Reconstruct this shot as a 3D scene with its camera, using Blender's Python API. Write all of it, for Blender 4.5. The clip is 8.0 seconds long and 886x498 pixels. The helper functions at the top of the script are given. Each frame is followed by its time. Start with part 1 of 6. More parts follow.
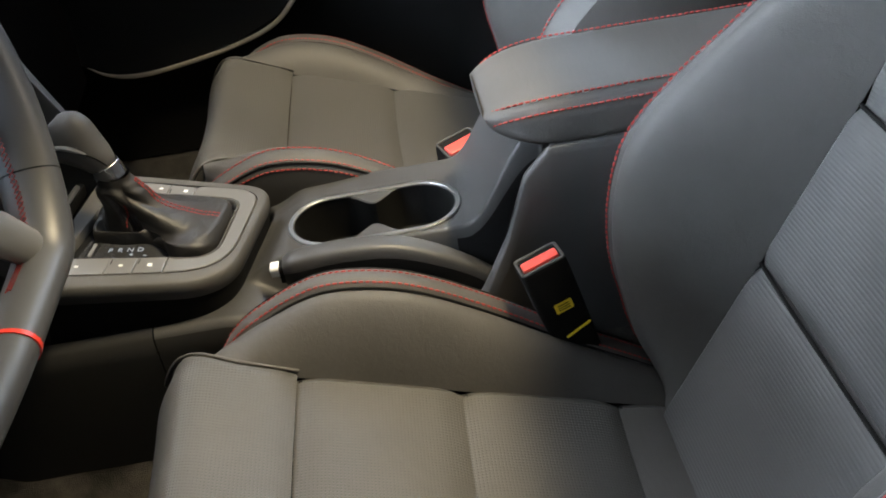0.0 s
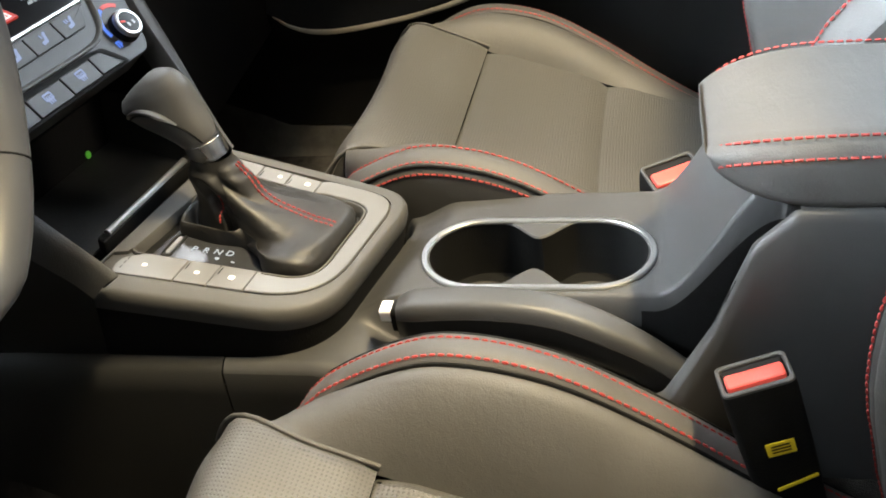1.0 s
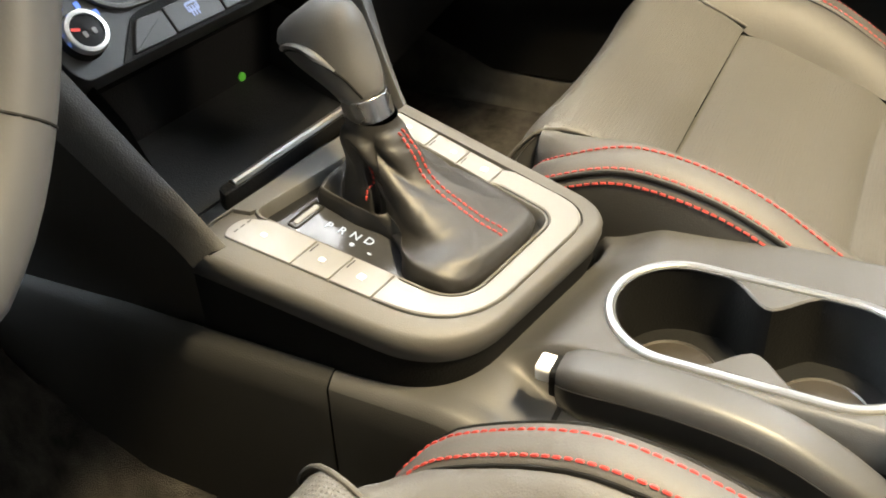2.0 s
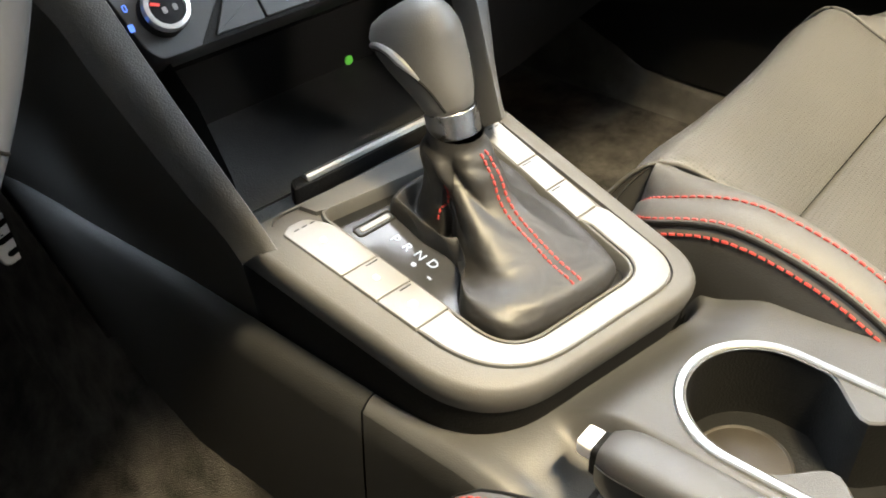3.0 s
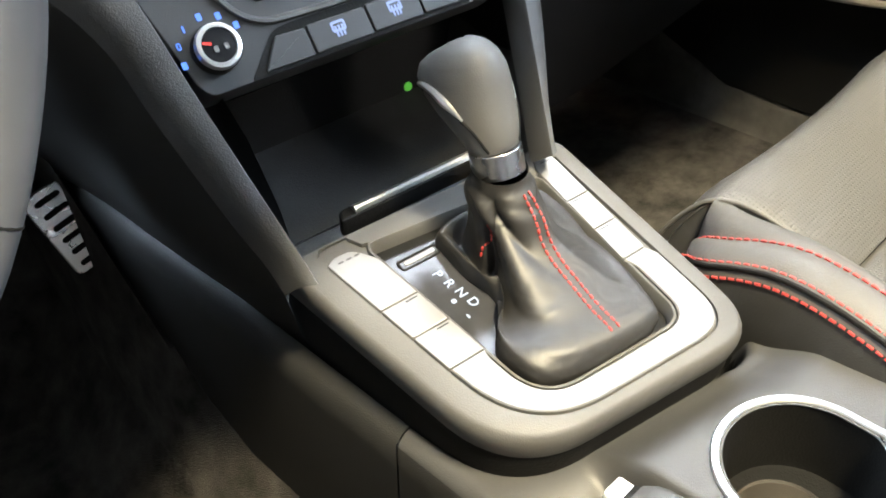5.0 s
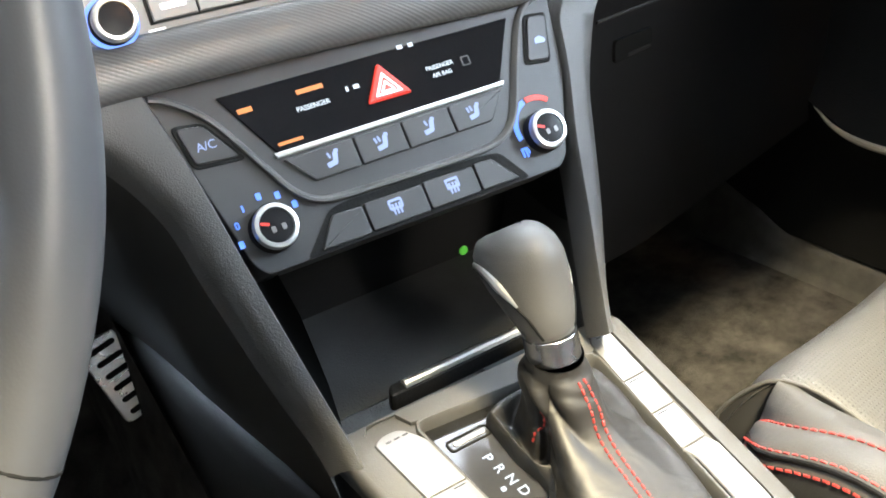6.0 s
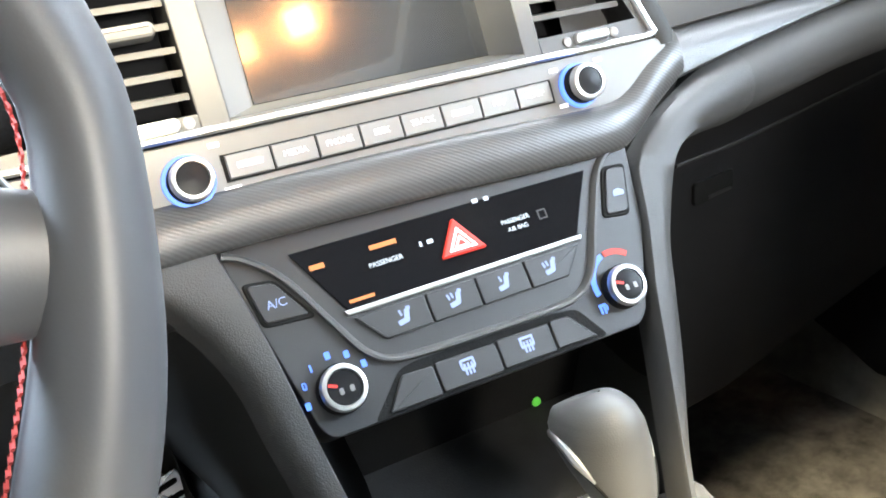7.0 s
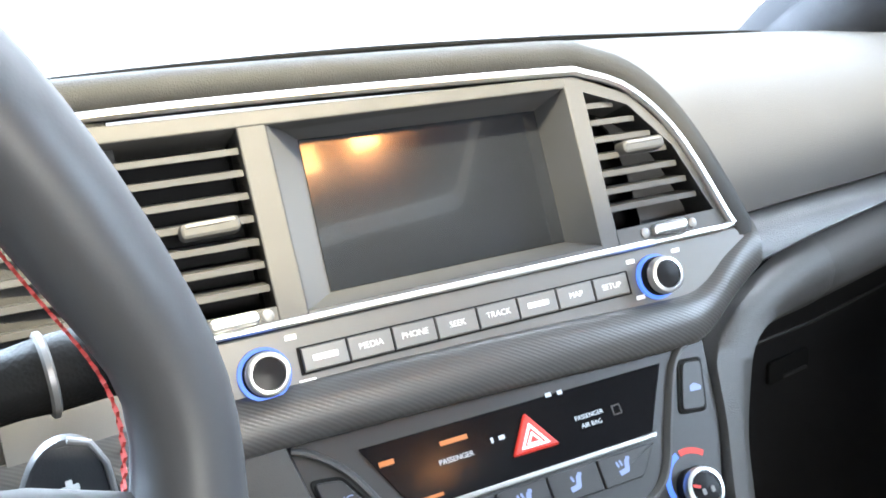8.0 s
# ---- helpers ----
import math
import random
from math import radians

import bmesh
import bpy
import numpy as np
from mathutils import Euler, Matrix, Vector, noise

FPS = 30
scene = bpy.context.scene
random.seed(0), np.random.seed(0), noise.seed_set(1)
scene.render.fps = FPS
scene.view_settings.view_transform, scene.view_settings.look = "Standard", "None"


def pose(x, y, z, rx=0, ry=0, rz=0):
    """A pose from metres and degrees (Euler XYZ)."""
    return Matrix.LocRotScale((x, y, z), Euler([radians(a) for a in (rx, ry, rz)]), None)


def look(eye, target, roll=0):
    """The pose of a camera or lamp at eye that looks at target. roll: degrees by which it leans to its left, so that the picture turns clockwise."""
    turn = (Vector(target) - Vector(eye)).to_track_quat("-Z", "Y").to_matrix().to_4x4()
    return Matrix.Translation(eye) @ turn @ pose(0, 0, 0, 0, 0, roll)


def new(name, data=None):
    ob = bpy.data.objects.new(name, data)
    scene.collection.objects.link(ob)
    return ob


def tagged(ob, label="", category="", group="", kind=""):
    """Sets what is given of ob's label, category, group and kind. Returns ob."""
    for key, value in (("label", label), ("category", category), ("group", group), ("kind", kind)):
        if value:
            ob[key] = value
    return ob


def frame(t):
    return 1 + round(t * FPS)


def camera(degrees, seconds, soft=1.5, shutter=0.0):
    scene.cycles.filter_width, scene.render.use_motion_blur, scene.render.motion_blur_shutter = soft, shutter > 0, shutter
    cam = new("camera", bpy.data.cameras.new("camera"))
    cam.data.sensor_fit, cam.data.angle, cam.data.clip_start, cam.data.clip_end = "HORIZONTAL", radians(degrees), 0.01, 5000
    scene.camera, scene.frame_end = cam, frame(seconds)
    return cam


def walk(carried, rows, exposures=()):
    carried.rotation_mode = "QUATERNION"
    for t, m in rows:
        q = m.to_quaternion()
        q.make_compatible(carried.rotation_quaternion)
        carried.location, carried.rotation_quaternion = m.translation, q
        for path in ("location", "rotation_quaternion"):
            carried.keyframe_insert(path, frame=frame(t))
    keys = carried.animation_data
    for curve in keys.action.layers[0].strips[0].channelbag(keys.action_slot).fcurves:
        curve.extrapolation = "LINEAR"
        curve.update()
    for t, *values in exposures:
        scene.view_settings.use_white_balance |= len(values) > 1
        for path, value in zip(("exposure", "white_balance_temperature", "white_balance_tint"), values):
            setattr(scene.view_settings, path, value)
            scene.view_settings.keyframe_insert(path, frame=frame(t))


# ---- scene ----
cam = camera(51.0, 8.0, 1.8)
PATH = [
    (0, (-0.815, 0.147, 1.045), (0.827, 0.131, -0.097), -9.6),
    (0.5, (-0.695, 0.129, 1.0), (0.937, 0.31, -0.142), -9.9),
    (1, (-0.572, 0.114, 0.944), (1.026, 0.558, -0.175), -9.2),
    (1.5, (-0.481, 0.133, 0.909), (1.037, 0.777, -0.222), -7.9),
    (2, (-0.411, 0.17, 0.896), (0.989, 0.95, -0.301), -4.5),
    (3.5, (-0.319, 0.153, 0.903), (0.781, 1.247, -0.36), -3.0),
    (4, (-0.309, 0.148, 0.913), (0.743, 1.265, -0.37), -4.1),
    (5.5, (-0.3, 0.154, 0.926), (0.75, 1.384, -0.251), -4.8),
    (6, (-0.282, 0.171, 0.946), (0.781, 1.499, -0.105), -4.7),
    (6.5, (-0.269, 0.181, 0.958), (0.764, 1.601, 0.001), -5.4),
    (7, (-0.264, 0.195, 0.964), (0.765, 1.689, 0.123), -5.5),
    (7.5, (-0.257, 0.209, 0.982), (0.756, 1.77, 0.248), -5.0),
    (8, (-0.259, 0.22, 1.009), (0.743, 1.834, 0.385), -4.2),
]
walk(cam, [(t, look(eye, target, roll)) for t, eye, target, roll in PATH], [(0, -0.02, 6450, 12), (0.5, 0.45, 6500, 10), (1, 0.8, 6750, 10), (1.5, 1.2, 7050, 10), (2, 1.35, 7050, 10), (3.5, 1.6, 6350, 10), (4, 1.62, 6250, 10), (5.5, 1.76, 6150, 9), (6, 1.9, 6250, 9), (6.5, 2.05, 6250, 9), (7, 2.12, 6250, 9), (7.5, 1.95, 6100, 9), (8, 1.5, 5950, 9)])

# ---- light ----
world = bpy.data.worlds.new("showroom")
scene.world = world
world.use_nodes = True
wn = world.node_tree
# bright hall above the horizon, dim below it
tcw, sepw, rampw = wn.nodes.new("ShaderNodeTexCoord"), wn.nodes.new("ShaderNodeSeparateXYZ"), wn.nodes.new("ShaderNodeMapRange")
wn.links.new(tcw.outputs["Generated"], sepw.inputs[0])
wn.links.new(sepw.outputs[2], rampw.inputs[0])
rampw.inputs[1].default_value, rampw.inputs[2].default_value, rampw.inputs[3].default_value, rampw.inputs[4].default_value = -0.10, 0.05, 0.02, 0.70
wn.nodes["Background"].inputs[0].default_value = (0.92, 0.96, 1.0, 1)
wn.links.new(rampw.outputs[0], wn.nodes["Background"].inputs[1])


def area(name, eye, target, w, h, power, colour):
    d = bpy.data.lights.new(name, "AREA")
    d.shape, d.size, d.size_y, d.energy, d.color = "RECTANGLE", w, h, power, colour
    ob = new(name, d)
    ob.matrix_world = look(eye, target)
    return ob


# ceiling lamps of the hall: warm ones that shine forward through the open sunroof
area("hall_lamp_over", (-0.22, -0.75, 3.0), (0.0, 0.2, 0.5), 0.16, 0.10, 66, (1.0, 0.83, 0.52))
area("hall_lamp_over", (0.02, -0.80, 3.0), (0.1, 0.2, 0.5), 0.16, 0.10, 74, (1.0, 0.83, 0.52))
# unseen area lamps, added as cool fill ahead and at the sides
area("fill_ahead", (1.35, 1.75, 2.95), (0.0, 0.4, 0.6), 2.2, 1.3, 80, (0.88, 0.94, 1.0))
area("fill_side", (2.6, -1.2, 2.2), (0.1, 0.6, 0.85), 1.5, 0.9, 75, (0.74, 0.87, 1.0))
area("fill_left", (-1.2, 3.2, 2.7), (0.1, -0.1, 0.8), 1.6, 0.9, 440, (0.74, 0.87, 1.0))
# unseen warm lamp, added behind the car to brighten the dash
area("fill_behind", (-0.55, -3.2, 1.80), (-0.05, 0.75, 0.80), 0.9, 0.4, 60, (1.0, 0.91, 0.76))
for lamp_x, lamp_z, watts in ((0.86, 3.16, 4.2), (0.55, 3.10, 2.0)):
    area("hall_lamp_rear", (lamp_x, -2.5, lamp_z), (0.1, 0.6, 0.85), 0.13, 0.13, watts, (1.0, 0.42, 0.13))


# ---- materials ----
def node(nt, kind, **vals):
    n = nt.nodes.new(kind)
    for k, v in vals.items():
        n.inputs[k].default_value = v
    return n


def mat(name, col, rough=0.5, metal=0.0, bump=0.0, scale=300.0, vary=0.12, spec=0.5, coat=0.0, emit=None, power=0.0, big=9.0, deep=0.0006, wrinkle=0.0):
    m = bpy.data.materials.new(name)
    m.use_nodes = True
    nt = m.node_tree
    b = nt.nodes["Principled BSDF"]
    b.inputs["Roughness"].default_value = rough
    b.inputs["Metallic"].default_value = metal
    b.inputs["Specular IOR Level"].default_value = spec
    b.inputs["Coat Weight"].default_value = coat
    b.inputs["Base Color"].default_value = (*col, 1)
    if emit:
        b.inputs["Emission Color"].default_value = (*emit, 1)
        b.inputs["Emission Strength"].default_value = power
        return m
    tc = nt.nodes.new("ShaderNodeTexCoord")
    if vary:
        n1 = node(nt, "ShaderNodeTexNoise", Scale=big, Detail=5.0, Roughness=0.6)
        nt.links.new(tc.outputs["Object"], n1.inputs["Vector"])
        r = nt.nodes.new("ShaderNodeMapRange")
        r.inputs[1].default_value, r.inputs[2].default_value = 0.3, 0.7
        r.inputs[3].default_value, r.inputs[4].default_value = 1 - vary, 1 + vary
        nt.links.new(n1.outputs["Fac"], r.inputs[0])
        mul = nt.nodes.new("ShaderNodeMix")
        mul.data_type, mul.blend_type = "RGBA", "MULTIPLY"
        mul.inputs[0].default_value = 1.0
        mul.inputs[6].default_value = (*col, 1)
        nt.links.new(r.outputs[0], mul.inputs[7])
        nt.links.new(mul.outputs[2], b.inputs["Base Color"])
        rr = nt.nodes.new("ShaderNodeMapRange")
        rr.inputs[3].default_value, rr.inputs[4].default_value = max(0.02, rough - 0.07), min(1, rough + 0.07)
        nt.links.new(n1.outputs["Fac"], rr.inputs[0])
        nt.links.new(rr.outputs[0], b.inputs["Roughness"])
    if bump:
        v = node(nt, "ShaderNodeTexVoronoi", Scale=scale)
        nt.links.new(tc.outputs["Object"], v.inputs["Vector"])
        bp = node(nt, "ShaderNodeBump", Strength=bump, Distance=deep)
        nt.links.new(v.outputs["Distance"], bp.inputs["Height"])
        nt.links.new(bp.outputs["Normal"], b.inputs["Normal"])
        if wrinkle:
            # soft creases of worn leather
            mp = nt.nodes.new("ShaderNodeMapping")
            mp.inputs["Scale"].default_value = (1.0, 2.6, 2.6)
            n2 = node(nt, "ShaderNodeTexNoise", Scale=38.0, Detail=6.0, Roughness=0.62, Distortion=0.4)
            b2 = node(nt, "ShaderNodeBump", Strength=wrinkle, Distance=0.0016)
            nt.links.new(tc.outputs["Object"], mp.inputs["Vector"])
            nt.links.new(mp.outputs["Vector"], n2.inputs["Vector"])
            nt.links.new(n2.outputs["Fac"], b2.inputs["Height"])
            nt.links.new(b2.outputs["Normal"], bp.inputs["Normal"])
    return m


def dotted(name, col, rough, pitch, depth, lines=False):
    """Leather with rows of small punched holes, or with fine pressed ribs."""
    m = mat(name, col, rough, bump=0.0, vary=0.10)
    nt = m.node_tree
    b = nt.nodes["Principled BSDF"]
    tc = nt.nodes.new("ShaderNodeTexCoord")
    sep = nt.nodes.new("ShaderNodeSeparateXYZ")
    nt.links.new(tc.outputs["UV"], sep.inputs[0])

    def m2(op, a, c=None):
        n = nt.nodes.new("ShaderNodeMath")
        n.operation = op
        for i, q in enumerate((a, c)):
            if q is None:
                continue
            if isinstance(q, (int, float)):
                n.inputs[i].default_value = q
            else:
                nt.links.new(q, n.inputs[i])
        return n.outputs[0]
    k = 2 * math.pi / pitch
    sx = m2("SINE", m2("MULTIPLY", sep.outputs[0], k))
    sy = m2("SINE", m2("MULTIPLY", sep.outputs[1], k))
    h = m2("MULTIPLY", sx, sy) if not lines else m2("ABSOLUTE", m2("SINE", m2("MULTIPLY", sep.outputs[1], k / 2)))
    if not lines:
        h = m2("SUBTRACT", 1.0, m2("SMOOTH_MIN", 1.0, m2("MULTIPLY", m2("MAXIMUM", m2("SUBTRACT", m2("ABSOLUTE", h), 0.62), 0.0), 4.0)))
    bp = node(nt, "ShaderNodeBump", Strength=1.0, Distance=depth)
    nt.links.new(h, bp.inputs["Height"])
    nt.links.new(bp.outputs["Normal"], b.inputs["Normal"])
    if not lines:
        old = b.inputs["Base Color"].links[0].from_socket
        mx = nt.nodes.new("ShaderNodeMix")
        mx.data_type, mx.blend_type = "RGBA", "MULTIPLY"
        mx.inputs[0].default_value = 1.0
        nt.links.new(old, mx.inputs[6])
        rm = nt.nodes.new("ShaderNodeMapRange")
        rm.inputs[3].default_value = 0.62
        nt.links.new(h, rm.inputs[0])
        nt.links.new(rm.outputs[0], mx.inputs[7])
        nt.links.new(mx.outputs[2], b.inputs["Base Color"])
    return m


LEATHER = mat("black_leather", (0.060, 0.058, 0.055), 0.58, spec=0.38, bump=0.16, scale=800, wrinkle=0.35)
# darker copy of the black leather: shade on the seat sides put into colour
SHADED_LEATHER = mat("shaded_leather", (0.022, 0.0215, 0.021), 0.62, spec=0.3, bump=0.2, scale=800)
RIM_LEATHER = mat("rim_leather", (0.050, 0.052, 0.057), 0.44, bump=0.03, scale=900, vary=0.06)
LEATHER_SOFT = mat("boot_leather", (0.013, 0.0125, 0.012), 0.52, bump=0.08, scale=900)
# soft wrinkles of the boot leather
_bn = LEATHER_SOFT.node_tree
_bc, _bz, _bb = _bn.nodes.new("ShaderNodeTexCoord"), node(_bn, "ShaderNodeTexNoise", Scale=46.0, Detail=1.5, Distortion=1.0), node(_bn, "ShaderNodeBump", Strength=0.7, Distance=0.0022)
_bn.links.new(_bc.outputs["Object"], _bz.inputs["Vector"])
_bn.links.new(_bz.outputs["Fac"], _bb.inputs["Height"])
_bn.links.new(_bb.outputs["Normal"], _bn.nodes["Principled BSDF"].inputs["Normal"])
PERF = dotted("perforated_leather", (0.062, 0.060, 0.056), 0.50, 0.0062, 0.0004)
RIBBED = dotted("ribbed_leather", (0.060, 0.060, 0.060), 0.50, 0.0036, 0.00022, True)
PILLAR = mat("pillar_plastic", (0.040, 0.040, 0.040), 0.50, spec=0.42, bump=0.30, scale=1100)
GRAIN = mat("grained_plastic", (0.017, 0.017, 0.0165), 0.62, spec=0.3, bump=0.30, scale=1100)
PANEL = mat("panel_plastic", (0.016, 0.016, 0.017), 0.45, bump=0.08, scale=1500, vary=0.05)
SMOOTH = mat("satin_plastic", (0.040, 0.040, 0.040), 0.50, spec=0.42, bump=0.15, scale=1200)
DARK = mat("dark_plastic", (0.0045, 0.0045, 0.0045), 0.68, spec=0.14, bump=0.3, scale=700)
SILVER = mat("silver_paint", (0.185, 0.183, 0.180), 0.40, metal=0.5, vary=0.05, bump=0.05, scale=1600)
SURROUND = mat("surround_plastic", (0.060, 0.059, 0.057), 0.56, spec=0.38, bump=0.15, scale=1200)
GREYP = mat("grey_plastic", (0.052, 0.052, 0.052), 0.52, spec=0.4, vary=0.05, bump=0.1, scale=1500)
KEYTOP = mat("key_silver", (0.17, 0.168, 0.163), 0.36, metal=0.25, vary=0.05)
STRIP = mat("strip_silver", (0.120, 0.118, 0.114), 0.40, metal=0.25, vary=0.05, bump=0.08, scale=1500)
CHROME = mat("satin_chrome", (0.68, 0.68, 0.67), 0.30, metal=1.0, vary=0.0)
BLACKGLOSS = mat("gloss_black", (0.008, 0.008, 0.009), 0.07, vary=0.0, coat=0.5)
SCREEN = mat("screen_glass", (0.012, 0.014, 0.018), 0.12, vary=0.0, coat=0.3)
RED = mat("red_plastic", (0.62, 0.035, 0.02), 0.35, vary=0.05)
THREAD = mat("red_thread", (0.29, 0.026, 0.022), 0.75, vary=0.1)
YELLOW = mat("yellow_label", (0.80, 0.60, 0.02), 0.55, vary=0.05)
CARPET = mat("carpet", (0.040, 0.037, 0.034), 0.95, spec=0.15, bump=1.0, scale=1000, vary=0.65, big=30, deep=0.0009)
CARBON = mat("carbon_trim", (0.05, 0.05, 0.05), 0.34, vary=0.0)
_nt = CARBON.node_tree
_tc, _wv, _rp, _bp = _nt.nodes.new("ShaderNodeTexCoord"), node(_nt, "ShaderNodeTexWave", Scale=190.0), _nt.nodes.new("ShaderNodeMapRange"), node(_nt, "ShaderNodeBump", Strength=0.22, Distance=0.0004)
_wv.bands_direction = "DIAGONAL"
_rp.inputs[3].default_value, _rp.inputs[4].default_value = 0.040, 0.056
_nt.links.new(_tc.outputs["Object"], _wv.inputs["Vector"])
_nt.links.new(_wv.outputs["Fac"], _rp.inputs[0])
_nt.links.new(_rp.outputs[0], _nt.nodes["Principled BSDF"].inputs["Base Color"])
_nt.links.new(_wv.outputs["Fac"], _bp.inputs["Height"])
_nt.links.new(_bp.outputs["Normal"], _nt.nodes["Principled BSDF"].inputs["Normal"])
BLUE = mat("blue_lit", (0.01, 0.01, 0.02), emit=(0.10, 0.25, 1.0), power=0.55)
ICON = mat("pale_blue_lit", (0.02, 0.02, 0.02), emit=(0.42, 0.55, 1.0), power=0.32)
WHITELIT = mat("white_lit", (0.02, 0.02, 0.02), emit=(0.8, 0.9, 1.0), power=0.45)
WHITEINK = mat("white_ink", (0.75, 0.75, 0.73), 0.5, vary=0.0)
AMBER_GLINT = mat("amber_glint", (0.02, 0.015, 0.01), emit=(1.0, 0.32, 0.06), power=0.33)
REDLIT = mat("red_lit", (0.30, 0.02, 0.015), emit=(1.0, 0.05, 0.02), power=0.16)
GREENLIT = mat("green_lit", (0.1, 0.5, 0.05), emit=(0.10, 0.55, 0.04), power=0.05)
BEIGE = mat("beige_trim", (0.34, 0.30, 0.23), 0.45, vary=0.08)
STEEL = mat("pedal_steel", (0.62, 0.61, 0.60), 0.28, metal=0.9, vary=0.05)
GLASSM = bpy.data.materials.new("windscreen_glass")
GLASSM.use_nodes = True
_g = GLASSM.node_tree.nodes["Principled BSDF"]
_g.inputs["Transmission Weight"].default_value, _g.inputs["Roughness"].default_value, _g.inputs["IOR"].default_value = 1.0, 0.0, 1.02


# ---- geometry kit ----
def part(name, bm, material, parent=None, label="", sharp=35, uv=None):
    bmesh.ops.recalc_face_normals(bm, faces=bm.faces)
    soft_faces = [f.smooth for f in bm.faces]
    me = bpy.data.meshes.new(name)
    bm.to_mesh(me)
    bm.free()
    me.materials.append(material)
    me.polygons.foreach_set("use_smooth", [True] * len(me.polygons))
    me.set_sharp_from_angle(angle=radians(sharp))
    me.polygons.foreach_set("use_smooth", soft_faces)
    me.update()
    ob = new(name, me)
    if parent is not None:
        ob.parent = parent
    if label:
        ob["label"] = label
    return ob


def thing(name, label, category, group="", kind="", at=(0, 0, 0)):
    ob = new(name)
    ob.location = at
    return tagged(ob, label, category, group, kind)


def grid(rows, closed=False, uvs=None):
    """A sheet through rows of points; closed joins the ends of each row."""
    bm = bmesh.new()
    vs = [[bm.verts.new(p) for p in row] for row in rows]
    lay = bm.loops.layers.uv.new("UVMap") if uvs else None
    where = {}
    if uvs:
        for row, urow in zip(vs, uvs):
            for v, u in zip(row, urow):
                where[v] = u
    n = len(rows[0])
    for i in range(len(rows) - 1):
        for j in range(n if closed else n - 1):
            q = (vs[i][j], vs[i][(j + 1) % n], vs[i + 1][(j + 1) % n], vs[i + 1][j])
            f = bm.faces.new(q)
            f.smooth = True
            if lay:
                for lp in f.loops:
                    lp[lay].uv = where[lp.vert]
    return bm


def capped(rows):
    bm = grid(rows, True)
    bm.verts.ensure_lookup_table()
    n = len(rows[0])
    bm.faces.new(list(reversed(bm.verts[:n])))
    bm.faces.new(bm.verts[-n:])
    return bm


def solid(bm, t):
    """Gives a sheet the thickness t behind it."""
    bmesh.ops.recalc_face_normals(bm, faces=bm.faces)
    bmesh.ops.solidify(bm, geom=bm.faces[:], thickness=t)
    return bm


def rrect(w, h, r, n=5, cx=0.0, cy=0.0):
    out = []
    for sx, sy, a0 in ((1, 1, 0), (-1, 1, 90), (-1, -1, 180), (1, -1, 270)):
        for k in range(n + 1):
            a = radians(a0 + 90 * k / n)
            out.append((cx + sx * (w / 2 - r) + r * math.cos(a), cy + sy * (h / 2 - r) + r * math.sin(a)))
    return out


def rounded(pts, r, n=4):
    """A polygon with its corners rounded; r is one radius, or one for each corner."""
    out, m = [], len(pts)
    for i in range(m):
        p, a, b = Vector(pts[i]), Vector(pts[i - 1]), Vector(pts[(i + 1) % m])
        rad = r[i] if isinstance(r, (list, tuple)) else r
        if rad <= 0:
            out.append(tuple(p))
            continue
        s = p + (a - p).normalized() * min(rad, (a - p).length * 0.49)
        e = p + (b - p).normalized() * min(rad, (b - p).length * 0.49)
        for k in range(n + 1):
            t = k / n
            out.append(tuple((1 - t) ** 2 * s + 2 * t * (1 - t) * p + t * t * e))
    return out


def shrink(pts, d):
    """The outline moved inwards by d (a convex or gently curved outline, any sense)."""
    m = len(pts)
    area2 = sum(pts[i][0] * pts[(i + 1) % m][1] - pts[(i + 1) % m][0] * pts[i][1] for i in range(m))
    s = 1 if area2 > 0 else -1
    out = []
    for i in range(m):
        t = (Vector(pts[(i + 1) % m]) - Vector(pts[i - 1])).normalized()
        out.append((pts[i][0] - s * t.y * d, pts[i][1] + s * t.x * d))
    return out


def slab(out, h0, h1, M=Matrix(), bevel=0.001, back=True):
    """A plate with the outline, from height h0 to h1, its top edge rounded."""
    rows = [[(x, y, h0) for x, y in out]]
    if bevel:
        rows.append([(x, y, h1 - bevel) for x, y in out])
        o1 = shrink(out, bevel * 0.3)
        rows.append([(x, y, h1 - bevel * 0.3) for x, y in o1])
        o2 = shrink(out, bevel)
        rows.append([(x, y, h1) for x, y in o2])
    else:
        rows.append([(x, y, h1) for x, y in out])
    bm = grid(rows, True)
    bm.verts.ensure_lookup_table()
    n = len(out)
    bm.faces.new(bm.verts[-n:])
    if back:
        bm.faces.new(bm.verts[:n])
    bm.transform(M)
    return bm


def ring(outer, inner, h0, h1, M=Matrix(), bevel=0.001):
    """A frame between two outlines of as many points each."""
    o1, i1 = shrink(outer, bevel), shrink(inner, -bevel)
    rows = [[(x, y, h0) for x, y in outer], [(x, y, h1 - bevel) for x, y in outer], [(x, y, h1) for x, y in o1],
            [(x, y, h1) for x, y in i1], [(x, y, h1 - bevel) for x, y in inner], [(x, y, h0) for x, y in inner], [(x, y, h0) for x, y in outer]]
    bm = grid(rows, True)
    bmesh.ops.remove_doubles(bm, verts=bm.verts, dist=1e-6)
    bm.transform(M)
    return bm


def resample(pts, n, closed=False):
    P = [Vector(p) for p in pts]
    if closed:
        P.append(P[0])
    L = [0.0]
    for a, b in zip(P, P[1:]):
        L.append(L[-1] + (b - a).length)
    out, j = [], 0
    for k in range(n):
        s = L[-1] * k / (n if closed else n - 1)
        while j < len(L) - 2 and L[j + 1] < s:
            j += 1
        w = (s - L[j]) / max(1e-9, L[j + 1] - L[j])
        out.append(P[j].lerp(P[j + 1], w))
    return out


